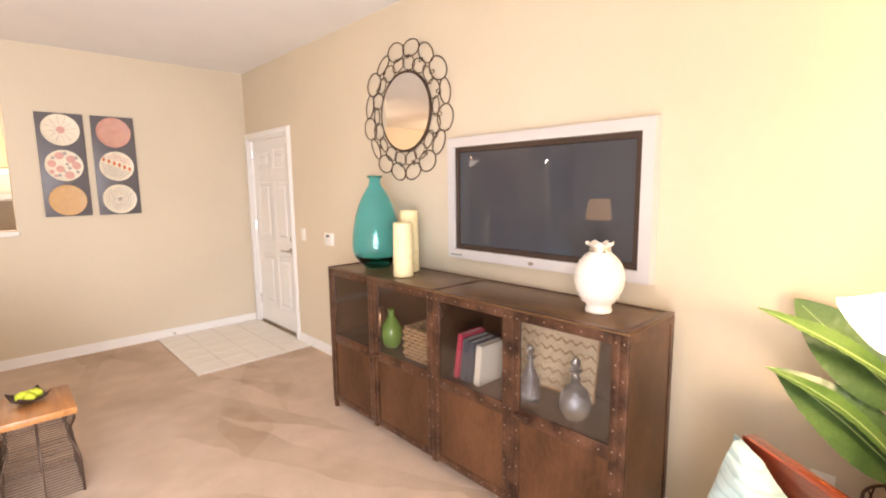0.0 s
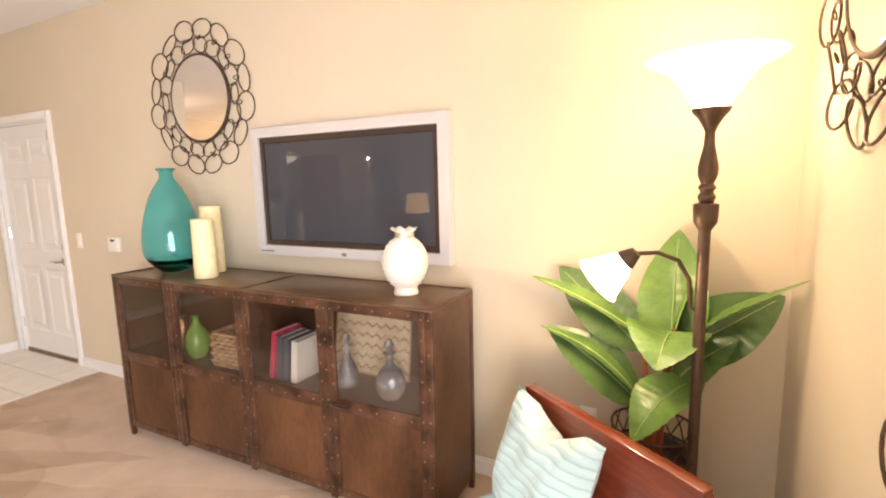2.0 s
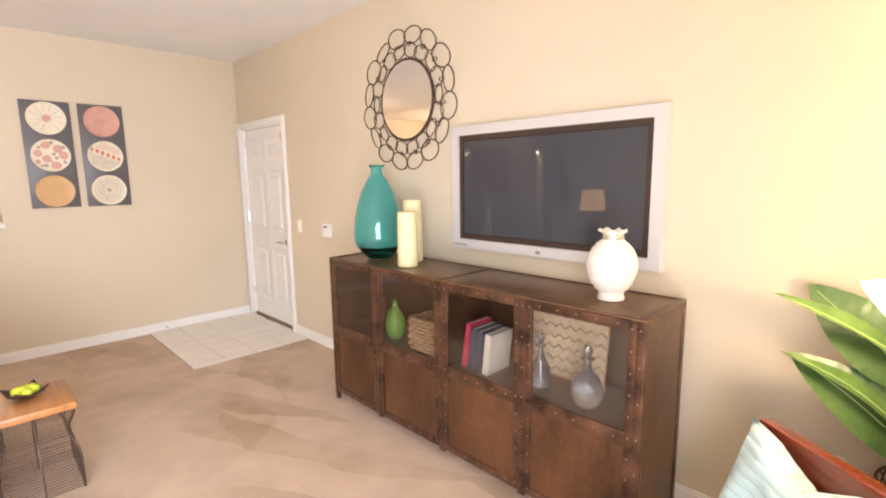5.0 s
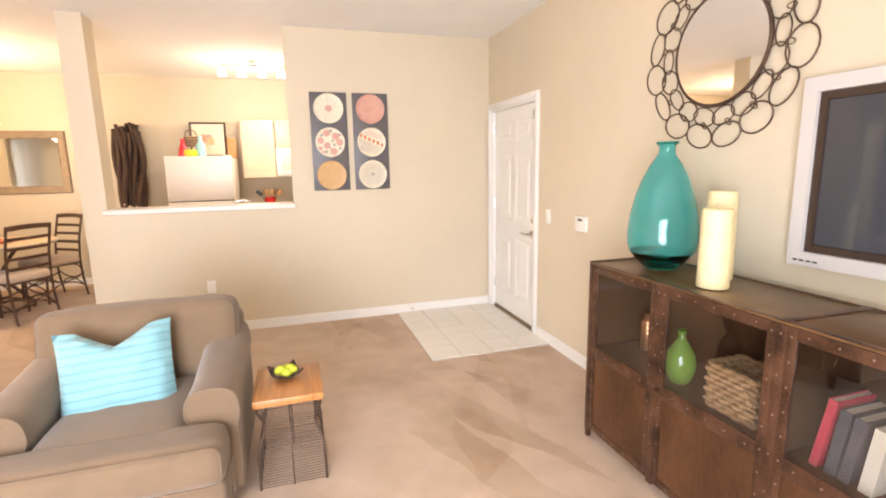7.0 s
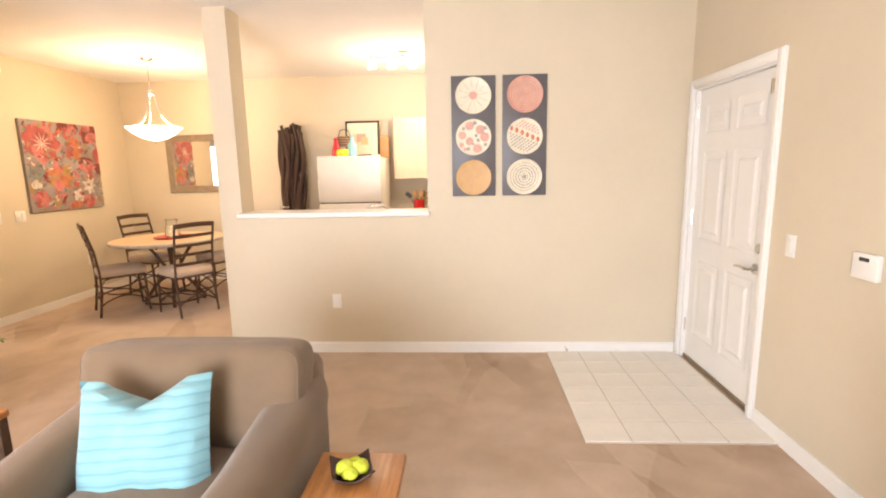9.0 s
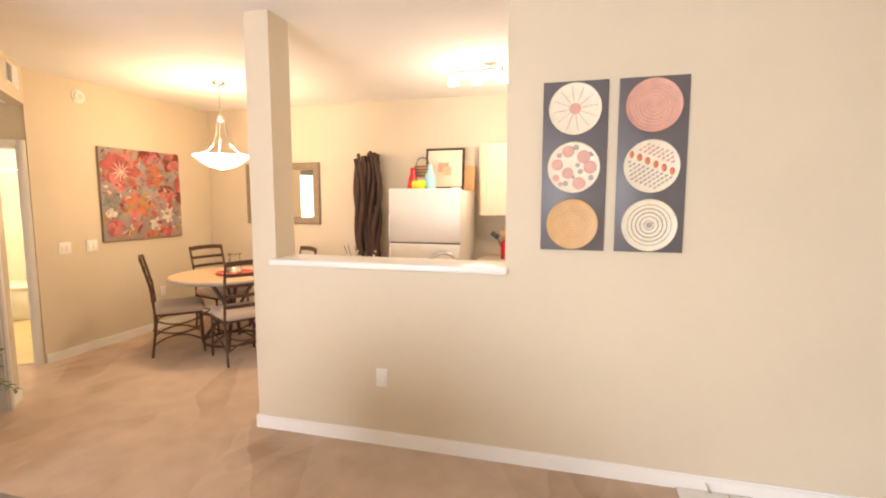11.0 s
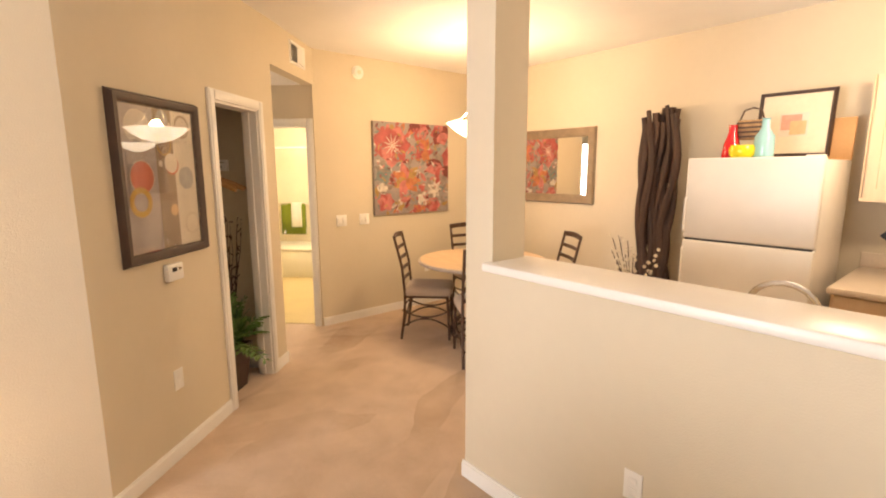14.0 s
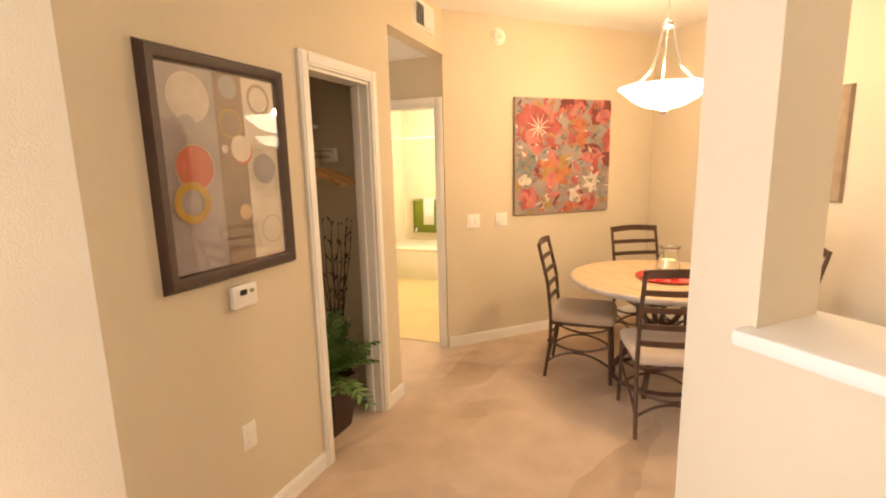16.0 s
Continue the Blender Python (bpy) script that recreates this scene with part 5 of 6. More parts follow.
part("base", box(-0.44, 0.44, -0.34, 0.44, 0.10, 0.28, 0.02), FABRIC, ac)
seat = soft(-0.285, 0.285, -0.40, 0.30, 0.27, 0.452, 0.06, 0.020, 12)
merge(seat, soft(-0.435, 0.435, -0.50, -0.285, 0.272, 0.455, 0.05, 0.010, 12))
seat = part("seat_cushion", seat, FABRIC, ac, "T-shaped loose seat cushion", 80)
part("piping", welt(-0.425, 0.425, 0.283, 0.445, -0.497, 0.04), FABRIC, seat)
part("seat_front", soft(-0.43, 0.43, -0.475, -0.30, 0.10, 0.285, 0.03, 0.0, 10), FABRIC, ac, smooth=80)
TILT = Matrix.Translation((0, 0.3, 0.45)) @ Matrix.Rotation(radians(-9), 4, "X") @ Matrix.Translation((0, -0.3, -0.45))
bc = soft(-0.445, 0.435, 0.19, 0.40, 0.44, 0.825, 0.055, 0.016, 16)
bmesh.ops.transform(bc, matrix=TILT, verts=bc.verts)
back = part("back_cushion", bc, FABRIC, ac, smooth=80)
part("piping", welt(-0.432, 0.422, 0.455, 0.812, 0.204, 0.05, TILT), FABRIC, back)
part("piping", welt(-0.432, 0.422, 0.455, 0.812, 0.386, 0.05, TILT), FABRIC, back)
part("back_frame", soft(-0.45, 0.45, 0.36, 0.53, 0.12, 0.74, 0.06, 0.0, 10), FABRIC, ac, smooth=80)


def arm_shape(flip):
    """A rolled arm: an upright flank under a soft squarish roll, its top climbing to the back."""
    prof = [(-0.088, 0.12), (-0.088, 0.30), (-0.088, 0.43)]
    for k in range(19):
        a = math.pi - math.pi * k / 18
        cx, sz = math.cos(a), math.sin(a)
        prof.append((0.106 * math.copysign(abs(cx) ** 0.72, cx), 0.475 + 0.115 * sz ** 0.72))
    prof += [(0.098, 0.43), (0.098, 0.30), (0.10, 0.12)]
    bm, g = bmesh.new(), []
    for i in range(21):
        u = i / 20
        y = -0.28 + 0.71 * u
        k = 1.0 if 0 < i < 20 else 0.96
        rise = 0.085 * u ** 1.5
        ring = []
        for x, z in prof:
            p = Vector((flip * x * k, y, z + (rise if z > 0.4 else 0)))
            ring.append(bm.verts.new(p + Vector((noise.noise(p * 7), 0, noise.noise(p * 7 + Vector((3, 5, 1))))) * 0.005))
        g.append(ring)
    for a, b in zip(g, g[1:]):
        for i in range(len(prof)):
            j = (i + 1) % len(prof)
            bm.faces.new((a[i], a[j], b[j], b[i]))
    bm.faces.new(g[0])
    bm.faces.new(g[-1][::-1])
    return bm, [(flip * x * 0.99, -0.281, z) for x, z in prof[2:-2]]


for sx, flip in ((-0.375, -1), (0.375, 1)):
    bm, edge = arm_shape(flip)
    arm = part("arm", bm, FABRIC, ac, smooth=50)
    arm.location.x = sx
    part("piping", tube(edge, 0.004, 6), FABRIC, arm)
for x in (-0.39, 0.39):
    for y in (-0.30, 0.40):
        part("leg", lathe([(0, 0), (0.02, 0), (0.03, 0.10), (0, 0.10)], 14, Matrix.Translation((x, y, 0))), DARKBRONZE, ac)
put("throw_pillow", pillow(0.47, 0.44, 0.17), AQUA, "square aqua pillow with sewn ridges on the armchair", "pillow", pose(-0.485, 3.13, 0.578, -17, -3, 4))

# ---- wire side table ----
ws = thing("side_table", pose(0.245, 3.09, 0), "small side table with a wooden top and hourglass wire base", "side table")
part("top", box(-0.157, 0.157, -0.19, 0.19, 0.415, 0.45, 0.004), WOOD, ws, "warm acacia wood top")


def waist(z):
    u = z / 0.415
    return 1.0 - 0.24 * math.exp(-((u - 0.72) / 0.17) ** 2)


for sx, sy in ((-1, -1), (1, -1), (1, 1), (-1, 1)):
    part("corner_rod", tube([(sx * 0.15 * waist(z), sy * 0.175 * waist(z), z) for z in [i * 0.415 / 12 for i in range(13)]], 0.006, 7), IRON, ws)
for k in range(30):
    z = 0.008 + k * 0.0139
    w = waist(z)
    part("wire_ring", tube([(sx * 0.15 * w, sy * 0.175 * w, z) for sx, sy in ((-1, -1), (1, -1), (1, 1), (-1, 1))], 0.0022, 5, True), IRON, ws)
for s in (-0.5, 0.0, 0.5):
    for sy in (-1, 1):
        part("upright_wire", tube([(s * 0.3 * waist(z), sy * 0.175 * waist(z), z) for z in [i * 0.415 / 10 for i in range(11)]], 0.004, 6), IRON, ws)
    for sx in (-1, 1):
        part("upright_wire", tube([(sx * 0.15 * waist(z), s * 0.35 * waist(z), z) for z in [i * 0.415 / 10 for i in range(11)]], 0.004, 6), IRON, ws)
bw = thing("square_bowl", pose(0.235, 3.13, 0.45, 0, 0, 20), "dark square bowl with curled corners on the side table", "bowl")
bm, g = bmesh.new(), []
for i in range(9):
    row = []
    for j in range(9):
        u, v = i / 4 - 1, j / 4 - 1
        row.append(bm.verts.new((u * 0.07, v * 0.07, 0.006 + 0.018 * max(abs(u), abs(v)) ** 3 + 0.03 * (abs(u * v)) ** 1.5)))
    g.append(row)
for i in range(8):
    for j in range(8):
        bm.faces.new((g[i][j], g[i + 1][j], g[i + 1][j + 1], g[i][j + 1]))
o = part("dish", bm, DARKBRONZE, bw, smooth=60)
o.modifiers.new("thick", "SOLIDIFY").thickness = 0.006
MOSS = mat("chartreuse_moss", (0.55, 0.62, 0.04), 0.7, vary=0.15, scale=40, grain=1, grain_scale=60)
for k, (x, y, r) in enumerate(((-0.022, 0.0, 0.033), (0.026, 0.01, 0.031), (0.0, -0.028, 0.028), (0.003, 0.03, 0.027))):
    bm = bmesh.new()
    bmesh.ops.create_icosphere(bm, subdivisions=3, radius=r)
    for v in bm.verts:
        v.co *= 1 + 0.12 * noise.noise(v.co * 60 + Vector((k, 0, 0)))
        v.co.z *= 0.8
    put("moss_ball", bm, MOSS, "chartreuse decorative ball in the dark bowl", "ornament", pose(0.235 + x, 3.13 + y, 0.45 + 0.012 + r * 0.8), "balls in the bowl", 80)

# ---- end table and its lamp ----
et = thing("end_table", pose(-1.51, 3.15, 0), "wooden-topped end table with a dark metal frame", "end table")
part("top", box(-0.25, 0.25, -0.25, 0.25, 0.52, 0.55, 0.004), WOOD, et)
for sx in (-1, 1):
    for sy in (-1, 1):
        part("leg", box(sx * 0.225 - 0.018, sx * 0.225 + 0.018, sy * 0.225 - 0.018, sy * 0.225 + 0.018, 0, 0.52), IRON, et)
    part("rail", box(sx * 0.225 - 0.016, sx * 0.225 + 0.016, -0.207, 0.207, 0.488, 0.52), IRON, et)
    part("rail", box(-0.207, 0.207, sx * 0.225 - 0.016, sx * 0.225 + 0.016, 0.488, 0.52), IRON, et)
tl = thing("table_lamp", pose(-1.48, 3.18, 0.55), "table lamp with a beige drum shade, lit", "table lamp")
part("lamp_base", lathe([(0, 0), (0.075, 0), (0.08, 0.015), (0.05, 0.04), (0.085, 0.12), (0.095, 0.20), (0.06, 0.30), (0.02, 0.36), (0.012, 0.42), (0, 0.42)], 32), DARKBRONZE, tl)
o = part("drum_shade", lathe([(0.17, 0.49), (0.135, 0.755), (0.132, 0.755), (0.167, 0.49)], 40), BONE, tl, "beige cloth shade")
o = part("bulb", lathe([(0, 0.53), (0.025, 0.55), (0.03, 0.58), (0.015, 0.63), (0, 0.635)], 16), BULB, tl)
o.visible_shadow = False
part("harp", tube([(0, 0, 0.42), (0.05, 0, 0.55), (0.04, 0, 0.70), (0, 0, 0.75), (-0.04, 0, 0.70), (-0.05, 0, 0.55), (0, 0, 0.42)], 0.002, 5), CHROME, tl)
part("spider", tube([(-0.135, 0, 0.748), (0.135, 0, 0.748)], 0.002, 5), CHROME, tl)
# ---- dining ----
ch = thing("dining_chair", pose(-3.23, 6.64, 0, 0, 0, -45), "bronze metal ladder-back dining chair with a beige seat", "chair", "chairs round the table")
for sx in (-1, 1):
    part("back_leg", tube([(sx * 0.20, -0.235, 0), (sx * 0.20, -0.20, 0.25), (sx * 0.20, -0.195, 0.45), (sx * 0.20, -0.22, 0.70), (sx * 0.20, -0.29, 0.99)], 0.0125, 8), CHAIRIRON, ch)
    part("front_leg", tube([(sx * 0.205, 0.225, 0), (sx * 0.20, 0.205, 0.42)], 0.0125, 8), CHAIRIRON, ch)
for z, y in ((0.56, -0.205), (0.66, -0.215), (0.76, -0.235), (0.86, -0.258), (0.965, -0.285)):
    h = 0.016 if z < 0.95 else 0.024
    bm, g = bmesh.new(), []
    for i in range(9):
        u = i / 4 - 1
        yy = y - 0.02 * (1 - u * u)
        g.append([bm.verts.new((0.20 * u, yy + a, z + b + (0.012 * (1 - u * u) if z > 0.95 else 0))) for a, b in ((-0.006, -h), (0.006, -h), (0.006, h), (-0.006, h))])
    for a, b in zip(g, g[1:]):
        for i in range(4):
            bm.faces.new((a[i], a[(i + 1) % 4], b[(i + 1) % 4], b[i]))
    part("back_slat", bm, CHAIRIRON, ch)
part("seat_rail", tube([(-0.20, -0.20, 0.415), (0.20, -0.20, 0.415), (0.20, 0.21, 0.415), (-0.20, 0.21, 0.415)], 0.011, 6, True), CHAIRIRON, ch)
part("seat", soft(-0.215, 0.215, -0.20, 0.235, 0.42, 0.50, 0.035, 0.014), SEATPAD, ch, "beige padded seat", 80)
for sx in (-1, 1):
    part("side_stretcher", tube([(sx * 0.20, -0.22 + 0.44 * i / 10, 0.12 + 0.085 * (1 - 4 * (i / 10 - 0.5) ** 2)) for i in range(11)], 0.0085, 6), CHAIRIRON, ch)
    part("side_stretcher", tube([(sx * 0.20, -0.22 + 0.44 * i / 10, 0.285 - 0.065 * (1 - 4 * (i / 10 - 0.5) ** 2)) for i in range(11)], 0.0085, 6), CHAIRIRON, ch)
    part("knee_brace", tube([(sx * 0.20, -0.20, 0.33), (sx * 0.20, -0.16, 0.39), (sx * 0.20, -0.10, 0.412)], 0.007, 6), CHAIRIRON, ch)
for name, y in (("front_stretcher", 0.212), ("back_stretcher", -0.21)):
    part(name, tube([(-0.20 + 0.40 * i / 10, y, 0.12 + 0.085 * (1 - 4 * (i / 10 - 0.5) ** 2)) for i in range(11)], 0.0085, 6), CHAIRIRON, ch)
    part(name, tube([(-0.20 + 0.40 * i / 10, y, 0.285 - 0.065 * (1 - 4 * (i / 10 - 0.5) ** 2)) for i in range(11)], 0.0085, 6), CHAIRIRON, ch)
for x, y, a in ((-2.44, 6.60, 57), (-3.36, 7.44, -107), (-2.48, 7.45, 146)):
    copy_thing(ch, pose(x, y, 0, 0, 0, a))

dt = thing("dining_table", pose(-2.83, 6.98, 0), "round dining table with a tan top and scrolled iron base", "table")
part("tabletop", lathe([(0.588, 0.7642), (0.57, 0.765), (0, 0.765)], 72), TABLEWOOD, dt, "veined tan round top")
part("table_edge", lathe([(0, 0.725), (0.58, 0.725), (0.60, 0.735), (0.605, 0.748), (0.60, 0.76), (0.588, 0.764)], 72), EDGE, dt, "grey-tan moulded rim")
part("apron_ring", lathe([(0.24, 0.70), (0.26, 0.70), (0.26, 0.725), (0.24, 0.725)], 40), CHAIRIRON, dt)
for k in range(4):
    a = k * math.pi / 2 + 0.5
    c, s = math.cos(a), math.sin(a)
    part("leg", tube([(r * c, r * s, z) for r, z in ((0.30, 0.0), (0.31, 0.05), (0.20, 0.20), (0.09, 0.34), (0.08, 0.44), (0.17, 0.60), (0.25, 0.71))], 0.019, 8), CHAIRIRON, dt)
part("base_ring", lathe([(0.085, 0.36), (0.105, 0.36), (0.105, 0.42), (0.085, 0.42)], 32), CHAIRIRON, dt)
part("collar", lathe([(0.29, 0.04), (0.31, 0.04), (0.31, 0.06), (0.29, 0.06)], 40), CHAIRIRON, dt)
put("red_charger", lathe([(0, 0), (0.17, 0.0), (0.20, 0.012), (0.203, 0.017), (0.165, 0.008), (0, 0.006)], 48), RED, "round red charger plate on the dining table", "plate", pose(-2.78, 6.98, 0.765))
hu = thing("hurricane_jar", pose(-2.80, 7.0, 0.773), "clear glass hurricane with a cream candle inside", "candle holder")
o = part("glass", lathe([(0, 0.0), (0.065, 0.0), (0.08, 0.02), (0.075, 0.08), (0.055, 0.16), (0.058, 0.19), (0.075, 0.20), (0.073, 0.205), (0.053, 0.19), (0.05, 0.16), (0.07, 0.08), (0.07, 0.015), (0, 0.008)], 36), CLEAR, hu, "clear glass", 60)
o.visible_shadow = False
part("candle", lathe([(0, 0.01), (0.042, 0.01), (0.042, 0.115), (0.036, 0.118), (0, 0.115)], 24), CANDLE, hu)

pe = thing("pendant_light", pose(-2.78, 6.86, 0), "frosted glass bowl pendant on three curved silver arms, lit", "pendant light")
part("canopy", lathe([(0.065, H), (0.065, H - 0.012), (0.045, H - 0.028), (0.012, H - 0.04), (0, H - 0.04)], 32), CHROME, pe)
part("stem", tube([(0, 0, H - 0.03), (0, 0, 2.38)], 0.005, 8), CHROME, pe)
part("hub", lathe([(0, 2.40), (0.018, 2.395), (0.035, 2.37), (0.03, 2.35), (0.012, 2.335), (0, 2.335)], 24), CHROME, pe)
for k in range(3):
    a = k * 2.094 + 0.35
    c, s = math.cos(a), math.sin(a)
    part("arm", tube([(r * c, r * s, z) for r, z in ((0.03, 2.36), (0.045, 2.28), (0.06, 2.20), (0.10, 2.10), (0.17, 2.03), (0.245, 2.005))], 0.008, 8), CHROME, pe)
o = part("bowl", lathe([(0, 1.862), (0.05, 1.866), (0.12, 1.885), (0.19, 1.925), (0.24, 1.97), (0.272, 1.995), (0.272, 2.0), (0.23, 1.975), (0.18, 1.935), (0.11, 1.895), (0, 1.872)], 56), SHADE, pe, "lit frosted glass bowl", 60)
o.visible_shadow = False
part("finial", lathe([(0, 1.832), (0.02, 1.836), (0.024, 1.85), (0.016, 1.864), (0, 1.866)], 20), CHROME, pe)

# ---- kitchen ----
fg = thing("refrigerator", pose(-0.745, 7.25, 0), "cream-white top-freezer refrigerator against the kitchen wall", "refrigerator")
part("cabinet", box(-0.372, 0.372, 0.065, 0.70, 0.02, 1.645, 0.008), FRIDGE, fg)
part("freezer_door", box(-0.375, 0.375, 0.0, 0.06, 1.122, 1.663, 0.012, seg=3), FRIDGE, fg)
part("fridge_door", box(-0.375, 0.375, 0.0, 0.06, 0.08, 1.110, 0.012, seg=3), FRIDGE, fg)
part("kick_plate", box(-0.36, 0.36, 0.02, 0.06, 0.0, 0.075), DARKPL, fg)
part("hinge_cover", box(0.28, 0.36, 0.01, 0.10, 1.655, 1.672, 0.004), FRIDGE, fg)
part("gasket", box(-0.36, 0.36, 0.01, 0.058, 1.110, 1.122), DARKPL, fg)
for z0, z1 in ((1.16, 1.40), (0.72, 1.06)):
    part("door_handle", tube([(-0.366, 0.004, z0), (-0.366, -0.014, z0 + 0.02), (-0.366, -0.014, z1 - 0.02), (-0.366, 0.004, z1)], 0.008, 8), FRIDGE, fg)
FT = 1.668
put("red_bottle", lathe([(0, 0), (0.055, 0), (0.06, 0.02), (0.05, 0.11), (0.026, 0.19), (0.026, 0.235), (0.03, 0.24), (0, 0.24)], 28), RED, "red glazed bottle on the refrigerator", "bottle", pose(-0.945, 7.50, 1.645))
put("yellow_bowl", lathe([(0, 0), (0.04, 0), (0.072, 0.035), (0.078, 0.07), (0.066, 0.10), (0.06, 0.10), (0.07, 0.065), (0.0, 0.01)], 28), YELLOW, "round yellow pot on the refrigerator", "pot", pose(-0.845, 7.40, 1.645))
put("blue_bottle", lathe([(0, 0), (0.05, 0), (0.058, 0.03), (0.056, 0.15), (0.024, 0.205), (0.022, 0.26), (0.028, 0.265), (0, 0.265)], 28), BLUE, "pale blue glass bottle on the refrigerator", "bottle", pose(-0.735, 7.44, 1.645))
cad = thing("wire_caddy", pose(-0.855, 7.56, 1.645), "wire caddy with an arched handle on the refrigerator", "caddy")
part("handle", tube([(-0.075, 0, 0.0), (-0.08, 0, 0.25), (-0.05, 0, 0.335), (0, 0, 0.35), (0.05, 0, 0.335), (0.08, 0, 0.25), (0.075, 0, 0)], 0.006, 7), IRON, cad)
part("basket", box(-0.08, 0.08, -0.03, 0.03, 0.14, 0.27, 0.006), RATTAN, cad)
for i in range(4):
    part("bar", box(-0.082, 0.082, -0.034, -0.029, 0.155 + i * 0.03, 0.167 + i * 0.03), IRON, cad)
kp = thing("framed_picture", pose(-0.71, 7.90, 1.645, -6, 0, 0), "small abstract print in a black frame leaning on the wall", "picture")
part("frame", rect_frame(0.45, 0.46, 0.028, 0.025, 0.255), DARKBRONZE, kp, "black frame", None)
part("mat_board", box(-0.20, 0.20, -0.008, -0.003, 0.05, 0.46), PAPER, kp, "cream mat")
part("print", pane(-0.085, 0.085, 0.17, 0.33, -0.0086), INKM["bone"], kp)
part("printed_square", pane(-0.075, 0.045, 0.215, 0.32, -0.009), ROSE, kp)
part("printed_square", pane(-0.02, 0.075, 0.18, 0.275, -0.0093), INKM["peach"], kp)
put("cutting_board", box(-0.10, 0.10, -0.012, 0.012, 0, 0.28, 0.008), UTWOOD, "wooden board leaning behind the picture", "board", pose(-0.47, 7.925, 1.645, -5))

lowc = thing("base_cabinet", pose(-0.28, 7.28, 0), "maple base cabinet beside the refrigerator", "cabinet")
part("body", box(0.0, 1.87, 0.03, 0.885, 0.10, 0.88), MAPLE, lowc)
for i in range(3):
    d = part("door", box(0.02 + i * 0.61, 0.60 + i * 0.61, 0.005, 0.03, 0.12, 0.70, 0.004), MAPLE, lowc)
    part("drawer", box(0.02 + i * 0.61, 0.60 + i * 0.61, 0.005, 0.03, 0.72, 0.865, 0.004), MAPLE, lowc)
cw = thing("kitchen_counter", pose(-0.29, 7.24, 0.88), "beige laminate worktop with a backsplash lip", "worktop")
part("worktop", box(0.0, 1.885, 0.0, 0.925, 0.001, 0.04, 0.008), LAMINATE, cw)
part("backsplash", box(0.0, 1.885, 0.905, 0.925, 0.04, 0.14, 0.004), LAMINATE, cw)
uc = thing("wall_cabinet", pose(-0.29, 7.85, 1.395), "maple wall cabinet with a recessed-panel door", "cabinet")
part("body", box(0, 0.42, 0.02, 0.318, 0, 0.76), MAPLE, uc)
d = part("door", rect_frame(0.40, 0.74, 0.06, 0.02, steps=((0, 1.0), (0.95, 1.0), (1.0, 0.4)), m=Matrix.Translation((0.21, 0.02, 0.38))), MAPLE, uc, smooth=None)
part("door_panel", box(0.06, 0.36, 0.008, 0.02, 0.06, 0.70), MAPLE, d)
part("bottom_lip", box(-0.005, 0.43, -0.006, 0.02, -0.012, 0.012), MAPLE, uc)
part("side_trim", box(-0.008, 0.0, 0.0, 0.318, -0.005, 0.765), MAPLE, uc)
mw = thing("microwave", pose(0.145, 7.60, 1.39), "white microwave hung below the wall cabinets", "microwave")
part("case", box(0, 0.76, 0.03, 0.565, 0, 0.38, 0.01), PLASTIC, mw)
part("front", box(0, 0.76, 0.0, 0.03, 0.02, 0.375, 0.006), PLASTIC, mw)
part("window", box(0.06, 0.50, -0.003, 0.002, 0.09, 0.32, 0.002), CREAM, mw)
uc2 = thing("wall_cabinet", pose(0.145, 7.85, 1.78), "short maple wall cabinet above the microwave", "cabinet")
part("body", box(0, 0.76, 0.02, 0.318, 0, 0.375), MAPLE, uc2)
for i in range(2):
    part("door", box(0.01 + i * 0.375, 0.375 + i * 0.375, 0.0, 0.02, 0.01, 0.365, 0.004), MAPLE, uc2)
cr = thing("utensil_crock", pose(0.02, 7.80, 0.92), "red crock filled with wooden and black utensils", "crock")
part("crock", lathe([(0, 0), (0.066, 0), (0.068, 0.004), (0.073, 0.19), (0.068, 0.19), (0.063, 0.01), (0, 0.01)], 32), RED, cr, "glossy red crock")
for k, (x, y, tx, ty, m, kind) in enumerate(((-0.03, 0.0, -0.13, 0.0, DARKPL, 0), (0.0, 0.02, -0.05, 0.03, DARKPL, 1), (0.01, -0.02, 0.03, -0.05, UTWOOD, 0), (0.03, 0.01, 0.10, 0.02, DARKPL, 0), (-0.01, -0.03, -0.04, -0.06, UTWOOD, 1), (0.03, -0.02, 0.12, -0.03, UTWOOD, 0), (0.0, 0.0, 0.04, 0.03, DARKPL, 1))):
    bm = tube([(x, y, 0.02), (x + (tx - x) * 0.7, y + (ty - y) * 0.7, 0.21)], 0.006, 6)
    box(-0.026, 0.026, -0.005, 0.005, -0.02, 0.07, 0.004, m=Matrix.Translation((x + (tx - x) * 0.85, y + (ty - y) * 0.85, 0.235)) @ Matrix.Rotation(0.9 * tx / 0.13, 4, "Y"), bm=bm)
    part("utensil", bm, m, cr)
sk = thing("sink_counter", pose(-1.10, 5.635, 0), "sink counter behind the half wall", "counter")
part("cabinet", box(0.0, 1.42, 0.0, 0.56, 0, 0.88), MAPLE, sk)
part("worktop", box(-0.01, 1.43, 0.0, 0.60, 0.881, 0.92, 0.006), LAMINATE, sk)
fa = thing("faucet", pose(-0.26, 5.80, 0.92), "arched chrome kitchen faucet", "faucet")
part("spout", tube([(0, 0, 0), (0, 0, 0.17)] + [(0.11 - 0.11 * math.cos(a), 0.03, 0.17 + 0.10 * math.sin(a)) for a in [math.pi * i / 10 for i in range(1, 11)]] + [(0.22, 0.06, 0.12)], 0.011, 10), CHROME, fa)
part("base", lathe([(0, 0), (0.028, 0), (0.022, 0.04), (0, 0.04)], 20), CHROME, fa)

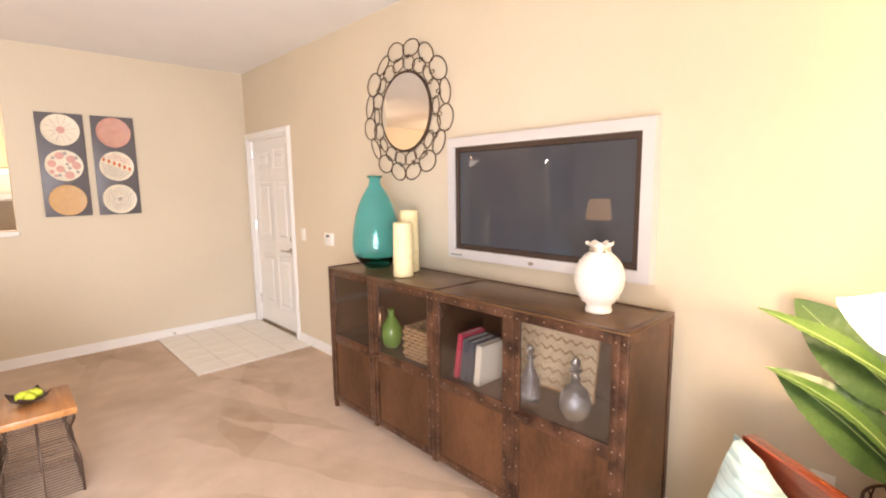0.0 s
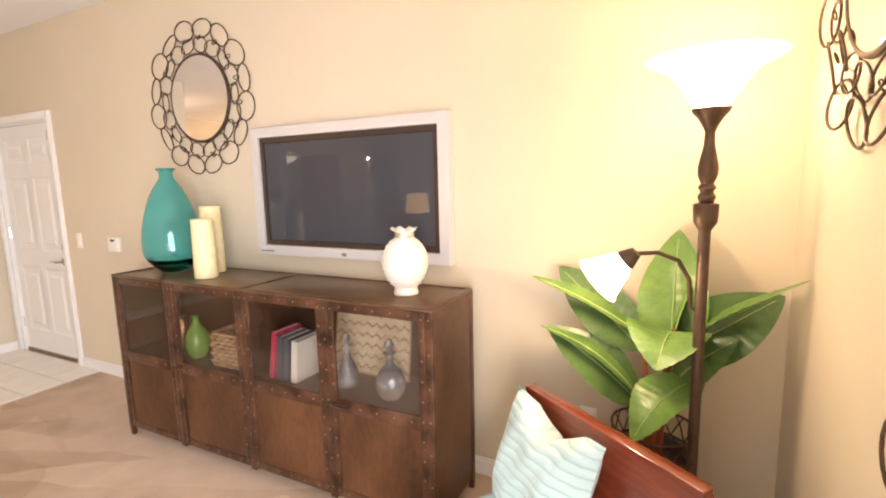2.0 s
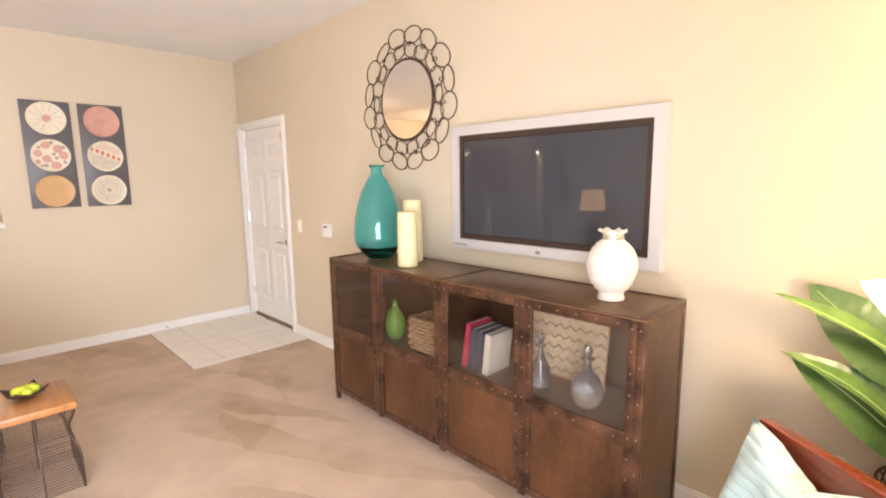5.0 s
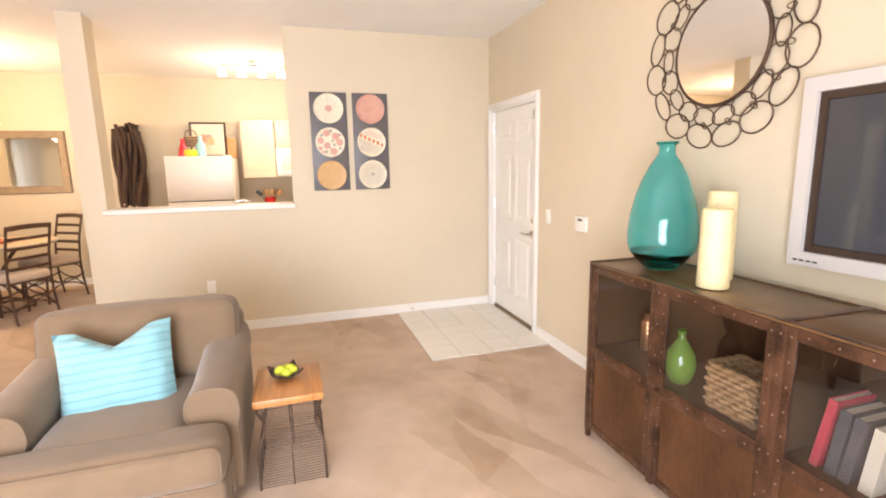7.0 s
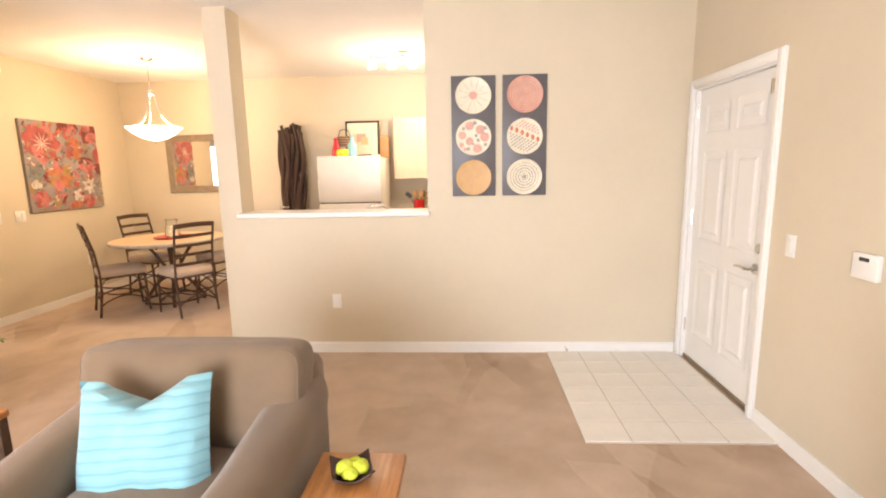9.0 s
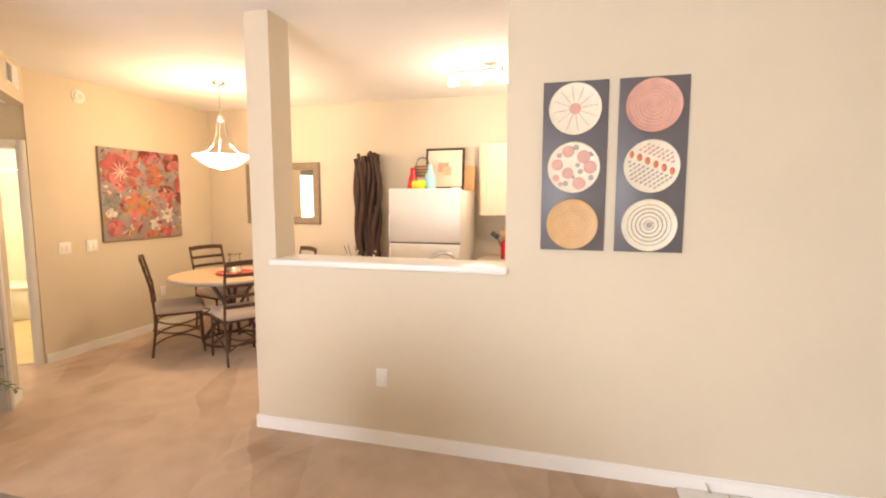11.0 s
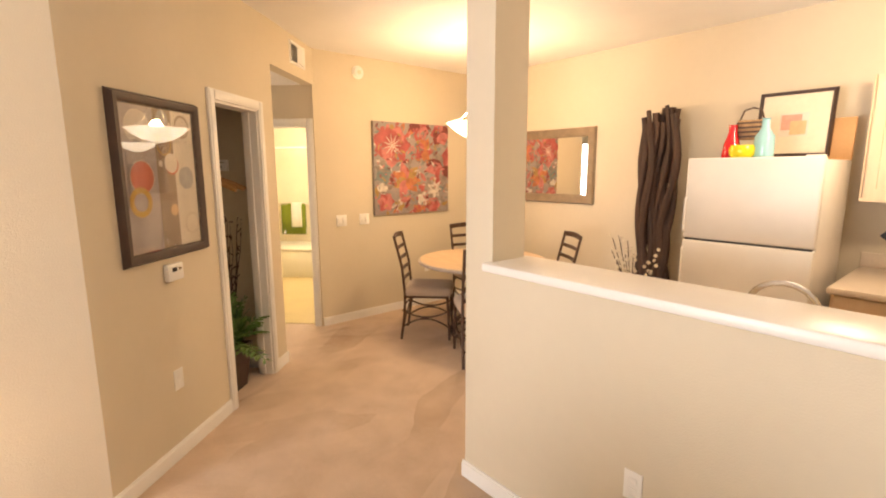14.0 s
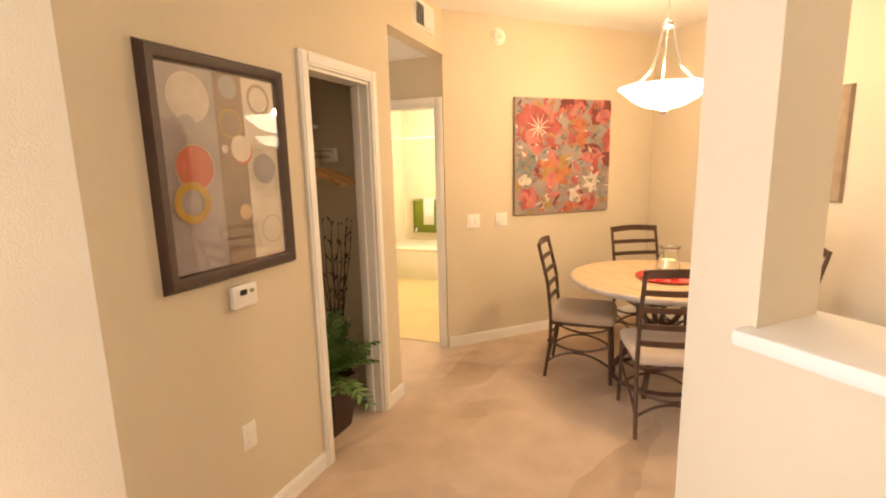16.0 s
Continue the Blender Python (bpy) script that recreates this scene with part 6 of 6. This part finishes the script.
tk = thing("track_light", pose(-0.02, 6.88, 0), "ceiling track light with frosted glass heads, lit", "track light")
part("canopy", lathe([(0.06, H), (0.06, H - 0.02), (0.03, H - 0.03), (0, H - 0.03)], 28), CHROME, tk)
part("stem", tube([(0, 0, H - 0.02), (0, 0, H - 0.06)], 0.008, 8), CHROME, tk)
part("track", tube([(-0.36 + 0.09 * i, 0.03 * math.sin(i * 0.8), H - 0.06) for i in range(9)], 0.009, 8), CHROME, tk)
for x in (-0.33, -0.12, 0.10, 0.31):
    hd = part("head", tube([(x, 0.0, H - 0.06), (x, -0.01, H - 0.10)], 0.014, 8), CHROME, tk)
    o = part("glass_shade", lathe([(0.022, 0.0), (0.035, -0.02), (0.046, -0.06), (0.044, -0.085), (0, -0.085)], 24, Matrix.Translation((x, -0.01, H - 0.10)) @ Matrix.Rotation(radians(15), 4, "X")), BULB, hd, "lit frosted glass shade", 60)
    o.visible_shadow = False

br = thing("branch_bundle", pose(-1.69, 8.0, 0), "bundle of dark twisted branches standing against the wall", "branches")
for k in range(22):
    x, y = -0.125 + 0.25 * (k % 8) / 7 + rnd.uniform(-0.015, 0.015), -0.05 + 0.06 * (k // 8) + rnd.uniform(-0.02, 0.02)
    top, pts, ph, amp = rnd.uniform(1.98, 2.13), [], rnd.uniform(0, 6), rnd.uniform(0.018, 0.05)
    lean = rnd.uniform(-0.025, 0.025)
    for i in range(19):
        u = i / 18
        pts.append((x * (0.75 + 0.35 * u) + amp * math.sin(ph + 11 * u) + lean * (u - 0.5), y + amp * 0.6 * math.cos(ph + 5 * u), top * u))
    part("branch", tube(pts, rnd.uniform(0.020, 0.038), 8, taper=rnd.uniform(0.7, 1.0)), BRANCH, br)
va = thing("blossom_twigs", pose(-1.36, 7.05, 0), "tall floor vase of twigs with pale blossoms", "dried flowers")
part("floor_vase", lathe([(0, 0), (0.09, 0), (0.11, 0.15), (0.10, 0.45), (0.055, 0.68), (0.06, 0.74), (0.05, 0.74), (0.045, 0.68), (0, 0.5)], 28), DARKBRONZE, va)
for k in range(9):
    a = rnd.uniform(0, 6.28)
    tip = Vector((0.16 * math.cos(a), 0.13 * math.sin(a), rnd.uniform(0.92, 1.12)))
    base = Vector((0.02 * math.cos(a), 0.02 * math.sin(a), 0.6))
    bm = tube([base, base.lerp(tip, 0.5) + Vector((0, 0, 0.05)), tip], 0.003, 5)
    tg = part("twig", bm, BRANCH, va)
    bl = bmesh.new()
    for i in range(7):
        c = base.lerp(tip, 0.55 + 0.07 * i) + Vector((rnd.uniform(-0.03, 0.03), rnd.uniform(-0.03, 0.03), rnd.uniform(-0.01, 0.04)))
        bmesh.ops.create_icosphere(bl, subdivisions=1, radius=rnd.uniform(0.009, 0.016), matrix=Matrix.Translation(c))
    part("blossom", bl, PAPER, tg)
